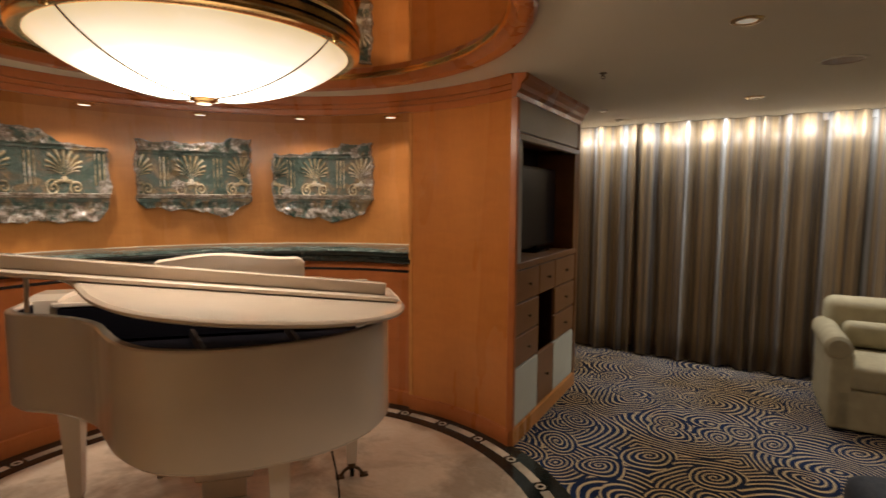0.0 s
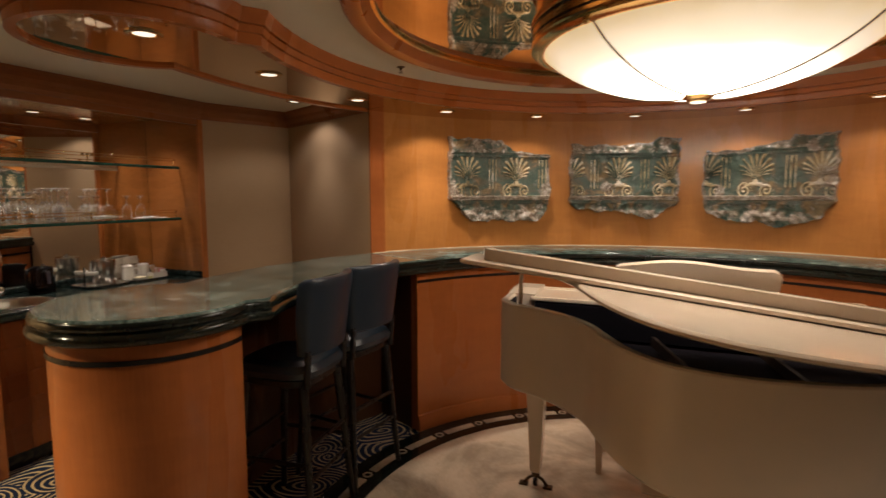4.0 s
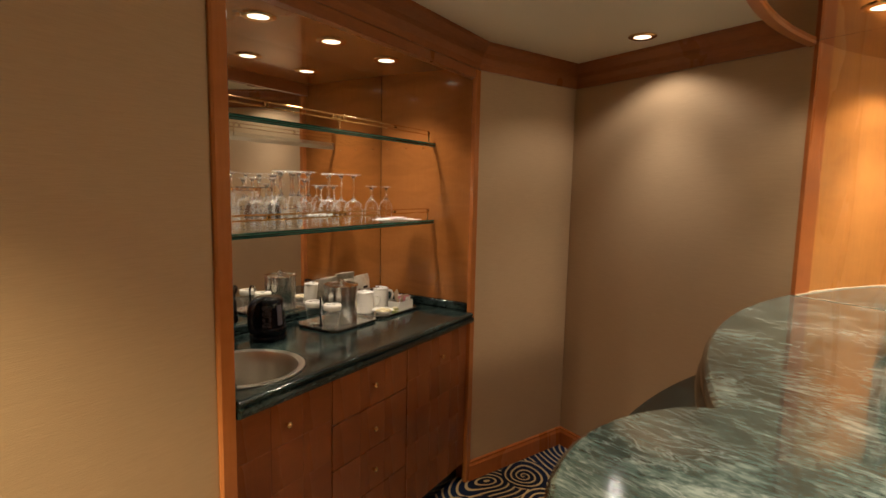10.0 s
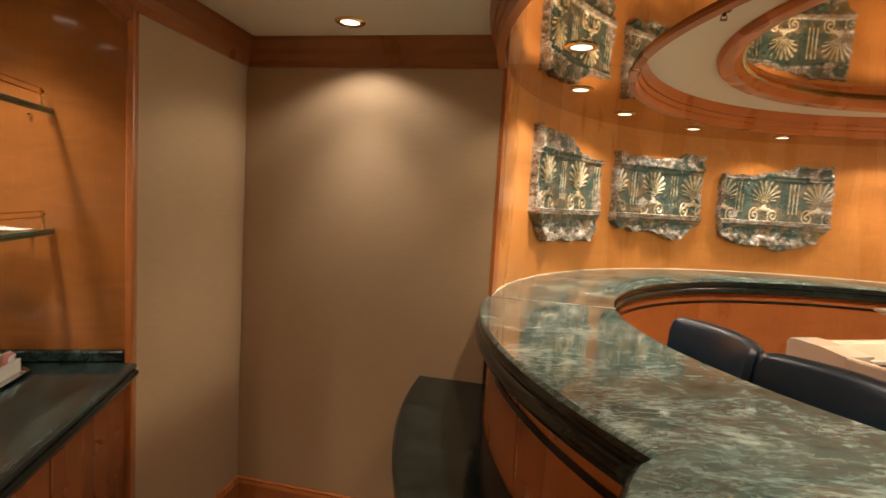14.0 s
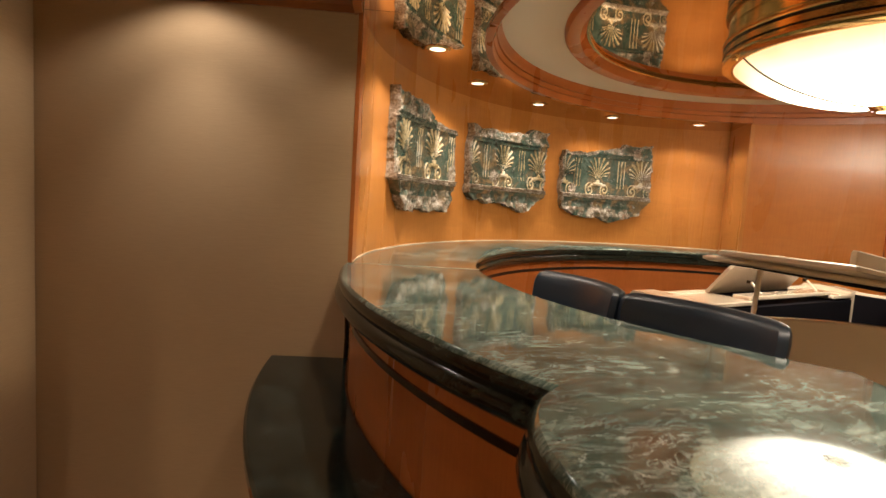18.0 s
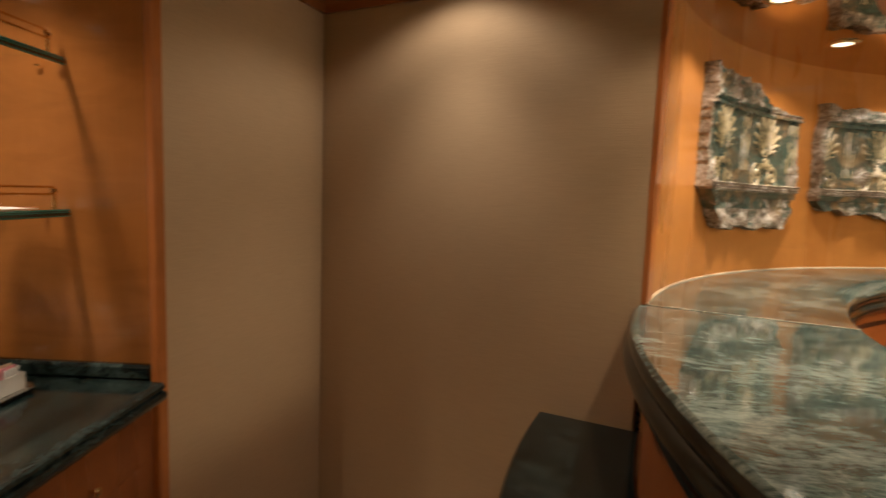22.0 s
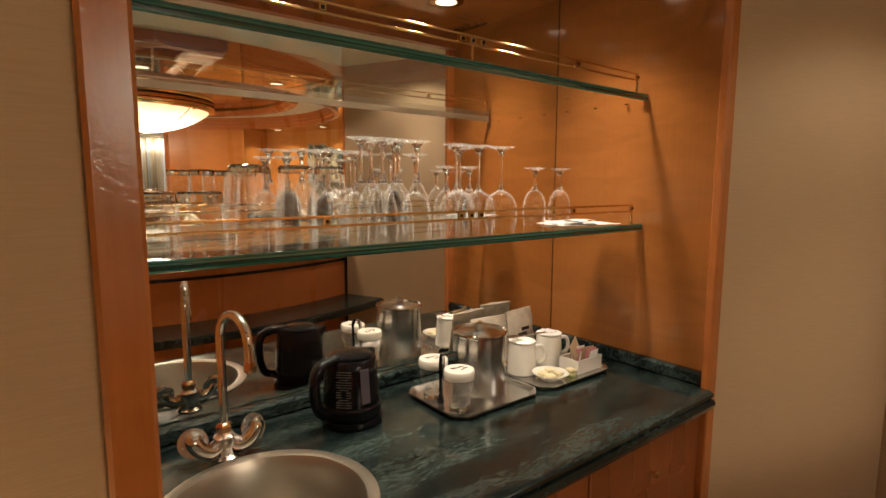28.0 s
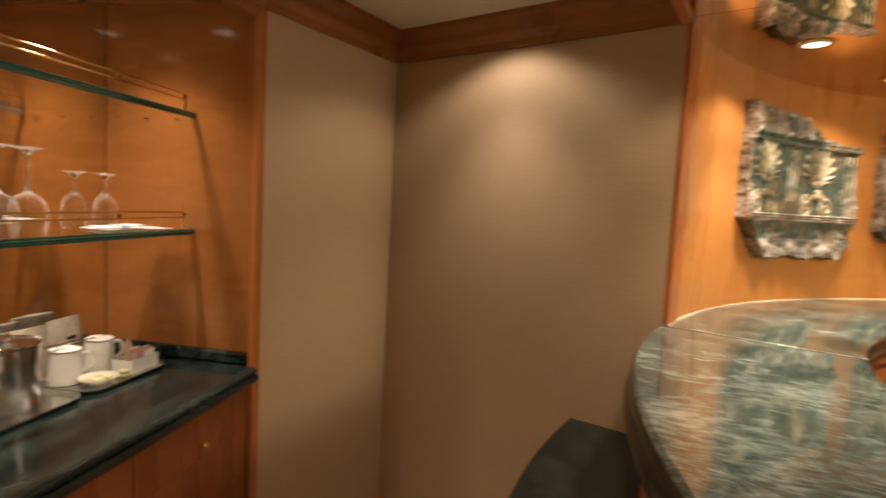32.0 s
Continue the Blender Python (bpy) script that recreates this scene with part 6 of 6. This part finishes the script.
part("dish", lathe([(0, 0), (0.026, 0), (0.030, 0.004), (0.048, 0.016), (0.050, 0.019), (0.046, 0.018), (0.028, 0.008), (0, 0.006)], 36), WHITE_CHINA, saucer, "", True)
for k in range(4):
    part("wrapped_piece", box(-0.013, 0.013, -0.012, 0.012, 0.008, 0.020, 0.002), PALE_YELLOW, saucer, "pale wrapped piece", m=Matrix.Translation((0.016 * (1 if k % 2 else -1), 0.014 * (1 if k > 1 else -1), 0.0)) @ pose(0, 0, 0, 0, 0, 20 * k))
packs = nthing("tea_sachet", 0.240, 0.278, ZT, "small stack of green and yellow tea sachets", "sachet")
for k in range(4):
    part("sachet", box(-0.011, 0.011, -0.013, 0.013, 0.005 * k, 0.005 * k + 0.0045, 0.001), TEA_GREEN if k % 2 == 0 else PALE_YELLOW, packs, "", m=pose(0, 0, 0, 0, 0, 7 * k - 10))
sugar = nthing("sugar_box", 0.168, 0.300, ZT, "white china box filled with sugar and sweetener sachets", "box")
bx = bmesh.new()
for q in ((-0.055, 0.055, -0.034, -0.030, 0, 0.040), (-0.055, 0.055, 0.030, 0.034, 0, 0.040), (-0.055, -0.051, -0.030, 0.030, 0, 0.040), (0.051, 0.055, -0.030, 0.030, 0, 0.040), (-0.051, 0.051, -0.030, 0.030, 0, 0.004)):
    box(*q, bm=bx)
part("box", bx, WHITE_CHINA, sugar)
for k in range(7):
    mat = (PAPER, PINK, KRAFT, PAPER, PINK, PAPER, KRAFT)[k]
    part("sachet", box(-0.024, 0.024, -0.001, 0.001, 0.004, 0.058 + 0.006 * (k % 3), 0.0004), mat, sugar, "paper sachet", m=Matrix.Translation((-0.024 + 0.007 * k, -0.018 + 0.006 * k, 0)) @ pose(0, 0, 0, 10, 0, 8 * (k % 3) - 8))
part("card", box(-0.028, 0.028, -0.0006, 0.0006, 0, 0.050), KRAFT, sugar, "folded tan card", m=Matrix.Translation((0.020, -0.005, 0.042)) @ pose(0, 0, 0, -15, 20, -20))


def bag(s, d, w, h, turn, label, bars):
    b = nthing("coffee_bag", s, d, ZT, label, "coffee bag", "coffee bags", turn)
    n, m = 8, 10
    rows = []
    for j in range(m + 1):
        z = h * j / m
        fat = 0.016 * math.sin(math.pi * min(1, 0.15 + 0.85 * (1 - j / m))) + 0.001
        row = []
        for i in range(n + 1):
            x = -w / 2 + w * i / n
            row.append((x, -fat * math.sin(math.pi * i / n) + 0.006 * noise.noise(Vector((x * 30, z * 30, s * 9))), z))
        row += [(x, 0.004 - y * 0.6, z2) for x, y, z2 in row[::-1]]
        rows.append(row)
    part("pouch", loft(rows), FOIL, b, "crinkled pale foil pouch", True)
    for x, z, bw, bh in bars:
        part("print", box(x - bw / 2, x + bw / 2, -0.0005, 0.0005, z, z + bh), BLACK_LINE, b, "dark printed bar", m=Matrix.Translation((0, -0.019 + 0.06 * (z - 0.06), 0)))
    b.matrix_basis = b.matrix_basis @ pose(0, 0, 0, -10, 0, 0)


bag(0.218, 0.478, 0.122, 0.150, -6, "pale foil coffee bag with dark printing leaning on the mirror", [(0.0, 0.085, 0.036, 0.010), (0.018, 0.070, 0.044, 0.010)])
bag(0.345, 0.486, 0.135, 0.142, 5, "pale foil coffee bag leaning on the mirror", [(0.02, 0.05, 0.02, 0.008)])

# ---- glasses on the lower shelf, upside down ----
ZS = 1.2912


def stem_glass(name, label, group, h, r_bowl, bowl_h, r_foot, bell):
    """Upside down: rim on the shelf, foot in the air."""
    g = thing(name, Matrix.Identity(4), label, "glass", group)
    k = bowl_h
    outer = [(r_bowl * f, k * q) for f, q in bell] + [(0.0, k)]
    clear(part("bowl", lathe(outer, 30), GLASS, g, "thin glass bowl", True))
    clear(part("stem", lathe([(0, k + 0.0002), (0.0105, k - 0.0022), (0.0062, k + 0.006), (0.0040, k + 0.018), (0.0034, (k + h) / 2), (0.0044, h - 0.024), (0.0075, h - 0.013), (0.0135, h - 0.0066), (0, h - 0.0064)], 16), REAL_GLASS, g, "thin glass stem", True))
    clear(part("foot", lathe([(0, h - 0.0062), (0.014, h - 0.0060), (r_foot * 0.95, h - 0.0026), (r_foot, h - 0.0014), (r_foot * 0.97, h), (0.012, h - 0.0016), (0, h - 0.0016)], 30), GLASS_FOOT, g, "flat glass foot", True))
    return g


def tumbler(label, group, h, r_rim, r_base, floor_h, facets):
    g = thing("tumbler", Matrix.Identity(4), label, "glass", group)
    wall = [(r_rim, 0.0), (r_rim * 0.995, h * 0.25), (r_rim * 0.965, h * 0.45), ((r_rim + r_base) / 2, h * 0.62), (r_base + 0.0015, h * 0.74), (r_base, h - floor_h - 0.0005)]
    bm = lathe(wall, facets * 2)
    for v in bm.verts:
        a = math.atan2(v.co.y, v.co.x)
        if h * 0.3 < v.co.z < h * 0.8:
            k = 1 - 0.05 * (1 - abs(math.sin(a * facets / 2)))
            v.co.x, v.co.y = v.co.x * k, v.co.y * k
    clear(part("wall", bm, GLASS, g, "fluted glass wall"))
    clear(part("base", lathe([(0, h - floor_h), (r_base - 0.001, h - floor_h), (r_base, h - floor_h + 0.002), (r_base, h - 0.004), (r_base - 0.004, h), (r_base * 0.6, h - 0.002), (0, h - 0.003)], facets * 2), REAL_GLASS, g, "thick glass base"))
    return g


ROUND = ((0.86, 0.0), (0.95, 0.20), (1.0, 0.42), (0.96, 0.62), (0.82, 0.80), (0.58, 0.92), (0.25, 0.985))
TULIP = ((1.0, 0.0), (1.0, 0.18), (0.96, 0.38), (0.86, 0.58), (0.66, 0.78), (0.42, 0.92), (0.2, 0.985))
GLASS_SETS = (
    (tumbler("short clear tumbler standing upside down on the glass shelf", "tumblers", 0.100, 0.041, 0.036, 0.020, 10), ((1.272, 0.300), (1.200, 0.300), (1.262, 0.395))),
    (tumbler("tall clear highball glass standing upside down on the glass shelf", "highball glasses", 0.146, 0.036, 0.029, 0.014, 9), ((1.122, 0.305), (1.085, 0.372), (1.035, 0.300), (1.000, 0.368), (0.960, 0.310))),
    (stem_glass("wine_glass", "short-stemmed clear wine glass upside down on the shelf", "wine glasses", 0.182, 0.034, 0.095, 0.029, ROUND), ((0.930, 0.375), (0.900, 0.445), (0.870, 0.375), (0.712, 0.372))),
    (stem_glass("champagne_flute", "tall clear tulip glass upside down on the glass shelf", "tulip glasses", 0.206, 0.032, 0.118, 0.028, TULIP), ((0.893, 0.305), (0.842, 0.305), (0.830, 0.372), (0.800, 0.310), (0.770, 0.372), (0.752, 0.310))),
    (stem_glass("wine_glass", "large clear wine goblet upside down on the glass shelf", "wine goblets", 0.204, 0.040, 0.098, 0.031, ROUND), ((0.646, 0.305), (0.574, 0.308), (0.560, 0.395), (0.502, 0.305))),
    (stem_glass("sherry_glass", "small clear sherry glass upside down on the glass shelf", "sherry glasses", 0.158, 0.031, 0.100, 0.028, ROUND), ((0.342, 0.340), (0.244, 0.335), (0.605, 0.392), (0.530, 0.392))),
)
NOOK_R = NOOK_M @ Matrix.Diagonal((1, -1, 1, 1))
for first, spots in GLASS_SETS:
    for k, (s, d) in enumerate(spots):
        m = NOOK_R @ Matrix.Translation((s, -d, ZS))
        if k == 0:
            first.matrix_basis = m
        else:
            copy_thing(first, m)
napkin = nthing("paper_napkin", 0.175, 0.320, ZS, "folded white paper napkins lying flat on the glass shelf", "napkin", turn=14)
def crumpled(w, d, lift, seed):
    """A thin sheet of paper with soft creases."""
    nx, ny = 14, 10
    bm = bmesh.new()
    rows = []
    for j in range(ny + 1):
        row = []
        for i in range(nx + 1):
            x, y = -w / 2 + w * i / nx, -d / 2 + d * j / ny
            row.append((x, y, lift * (0.5 + 0.5 * noise.noise(Vector((x * 26, y * 26, seed))) + 0.4 * abs(noise.noise(Vector((x * 60, y * 60, seed + 4)))))))
        rows.append(row)
    for shift in (0.0, 0.0006):
        grid = [[bm.verts.new((x, y, q + shift)) for x, y, q in row] for row in rows]
        for j in range(ny):
            for i in range(nx):
                bm.faces.new((grid[j][i], grid[j][i + 1], grid[j + 1][i + 1], grid[j + 1][i]))
    return bm


part("sheet", crumpled(0.21, 0.12, 0.003, 1.0), PAPER, napkin, "", True)
part("sheet", crumpled(0.13, 0.10, 0.006, 5.0), PAPER, napkin, "", True, Matrix.Translation((0.03, -0.005, 0.0035)) @ pose(0, 0, 0, 0, 0, 17))
part("sheet", crumpled(0.09, 0.06, 0.009, 9.0), PAPER, napkin, "", True, Matrix.Translation((0.01, -0.012, 0.0075)) @ pose(0, 0, 0, 0, 0, -12))

# ---- armchair (local x along its front, y towards its back) ----
CH = Matrix(((0.961, 0.276, 0, 2.77), (-0.276, 0.961, 0, 3.65), (0, 0, 1, 0), (0, 0, 0, 1)))
chair = thing("armchair", CH, "low beige upholstered armchair with rolled arms and a lumbar cushion", "armchair")


def pad(x0, x1, y0, y1, z0, z1, bevel, parent, name, label=""):
    return part(name, box(x0, x1, y0, y1, z0, z1, bevel, None, 4), UPHOLSTERY, parent, label, True)


pad(0.02, 1.00, 0.02, 0.80, 0.015, 0.27, 0.02, chair, "base")
pad(0.10, 0.92, 0.00, 0.62, 0.275, 0.42, 0.035, chair, "seat_cushion", "plump seat cushion")
pad(0.03, 0.99, 0.62, 0.88, 0.275, 0.74, 0.07, chair, "backrest")
pad(0.12, 0.60, 0.50, 0.64, 0.425, 0.60, 0.05, chair, "lumbar_cushion", "small lumbar cushion")
for sx, x0 in ((-1, 0.0), (1, 0.90)):
    pad(x0, x0 + 0.12, 0.02, 0.80, 0.015, 0.50, 0.02, chair, "arm_panel")
    part("arm_roll", moved(lathe([(0, 0.0), (0.055, 0.0), (0.075, 0.02), (0.075, 0.70), (0.055, 0.72), (0, 0.72)], 28), Matrix.Translation((x0 + 0.05 + sx * 0.015, 0.01, 0.52)) @ pose(0, 0, 0, -90, 0, 0)), UPHOLSTERY, chair, "rolled arm", True)
for x in (0.06, 0.94):
    for y in (0.06, 0.76):
        part("foot", box(x - 0.03, x + 0.03, y - 0.03, y + 0.03, 0.0, 0.015), STOOL_WOOD, chair)

pouf = thing("ottoman", Vector((2.46, 1.95, 0)), "dark blue-grey upholstered ottoman on the carpet", "ottoman")
part("cushion", box(-0.27, 0.27, -0.27, 0.27, 0.06, 0.42, 0.06, None, 4), NAVY_CLOTH, pouf, "", True)
part("base", box(-0.24, 0.24, -0.24, 0.24, 0.0, 0.06, 0.01), STOOL_WOOD, pouf)

# ---- piano bench ----
bench = thing("piano_bench", PIANO_M @ Matrix.Translation((0.02, -0.50, 0)), "ivory lacquered piano bench with a padded seat", "bench")
part("seat", box(-0.40, 0.40, -0.16, 0.16, 0.44, 0.49, 0.02, None, 3), PIANO, bench, "", True)
part("apron", box(-0.38, 0.38, -0.145, 0.145, 0.37, 0.44, 0.004), PIANO, bench)
for sx in (-1, 1):
    for sy in (-1, 1):
        part("leg", loft([[(sx * 0.36 + a * w, sy * 0.13 + b * w, z) for a, b in ((-1, -1), (1, -1), (1, 1), (-1, 1))] for w, z in ((0.014, 0.006), (0.026, 0.37))]), PIANO, bench)
cable = thing("power_cable", PIANO_M @ Matrix.Translation((0.25, 0.30, 0.006)), "thin black power cable lying on the marble under the piano", "cable")
part("wire", tube(smooth_line([(0, 0, 0.004), (0.05, 0.10, 0.004), (0.15, 0.14, 0.004), (0.22, 0.10, 0.02), (0.25, 0.06, 0.20), (0.20, 0.04, 0.50)], 6), 0.004, 8), BLACK_PLASTIC, cable, "", True)


# ---- ceiling fittings ----
def sprinkler(x, y):
    s = thing("sprinkler", Matrix.Translation((x, y, Z_CEIL)) @ Matrix.Scale(0.7, 4), "small dark bronze fire sprinkler head under the ceiling", "sprinkler", "sprinklers")
    part("escutcheon", lathe([(0, 0), (0.030, 0), (0.028, -0.005), (0.012, -0.008), (0, -0.008)], 20), BRONZE, s, "", True)
    part("stem", lathe([(0, -0.007), (0.010, -0.008), (0.008, -0.025), (0, -0.026)], 12), BRONZE, s, "", True)
    for sx in (-1, 1):
        part("arm", tube([(sx * 0.008, 0, -0.02), (sx * 0.013, 0, -0.032), (sx * 0.004, 0, -0.042)], 0.002, 6), BRONZE, s, "", True)
    part("deflector", lathe([(0, -0.041), (0.016, -0.041), (0.016, -0.043), (0, -0.043)], 14), BRONZE, s, "", True)


sprinkler(-1.574, 1.493)
sprinkler(1.329, 3.051)
speaker = thing("ceiling_speaker", Vector((2.432, 2.996, Z_CEIL)), "round dark speaker grille in the ceiling", "speaker")
part("grille", lathe([(0, -0.004), (0.085, -0.004), (0.088, 0.0), (0, 0.0)], 32), CAB_WOOD, speaker, "", True)
part("ring", lathe([(0.086, -0.006), (0.100, -0.005), (0.102, 0.0), (0.086, 0.0)], 32, True), PAINT, speaker, "", True)
for x, y in ((1.409, 4.289), (1.57, 4.83)):
    det = thing("smoke_detector", Vector((x, y, Z_CEIL)), "small pale round detector on the ceiling", "detector", "detectors")
    part("cap", lathe([(0, -0.016), (0.022, -0.015), (0.030, -0.006), (0.032, 0), (0, 0)], 20), WHITE_CHINA, det, "", True)
# first three exist; the other six are added out of view as fill light
for x, y, p in ((1.80, 2.276, P_ROOM * 0.3), (2.344, 3.952, P_ROOM * 0.7), (3.583, 4.248, P_ROOM * 0.6), (3.6, 1.2, P_ROOM * 1.5), (1.5, -1.2, P_ROOM * 1.2), (1.95, 0.10, P_ROOM * 3.2), (-0.4, -2.0, P_ROOM * 0.8), (-1.75, -1.55, P_HALL_FILL), (3.4, -1.4, P_ROOM)):
    downlight((x, y, Z_CEIL), False, "downlights in the living room ceiling", p, size=124, blend=0.5, colour=(1.0, 0.80, 0.46) if p == P_HALL_FILL else (1.0, 0.82, 0.58))

# ---- pieces of the marble border ----
N_DOT = 31
bar_bm = loft([[(r * math.cos(radians(a)), r * math.sin(radians(a)), z) for r, z in ((1.450, 0.0061), (1.500, 0.0061), (1.498, 0.0085), (1.452, 0.0085))] for a in [-4.1 + 8.2 * k / 6 for k in range(7)]])
bar_piece = part("inlay_bar", bar_bm, CREAM, floor_ring, "", m=Matrix.Translation((CX, CY, 0)))
ring_piece = part("inlay_ring", moved(lathe([(0.016, 0.0061), (0.026, 0.0061), (0.026, 0.0085), (0.016, 0.0085)], 20, True), Matrix.Translation((1.475, 0, 0))), CREAM, floor_ring, "", m=Matrix.Translation((CX, CY, 0)) @ pose(0, 0, 0, 0, 0, 5.8))
for k in range(1, N_DOT):
    m = Matrix.Translation((CX, CY, 0)) @ pose(0, 0, 0, 0, 0, 360 / N_DOT * k)
    share("inlay_bar", bar_piece, floor_ring, m)
    share("inlay_ring", ring_piece, floor_ring, m @ pose(0, 0, 0, 0, 0, 5.8))

for ob in [o for o in scene.collection.objects if o.parent is None and o.type in ("MESH", "EMPTY")]:
    unmirror(ob)
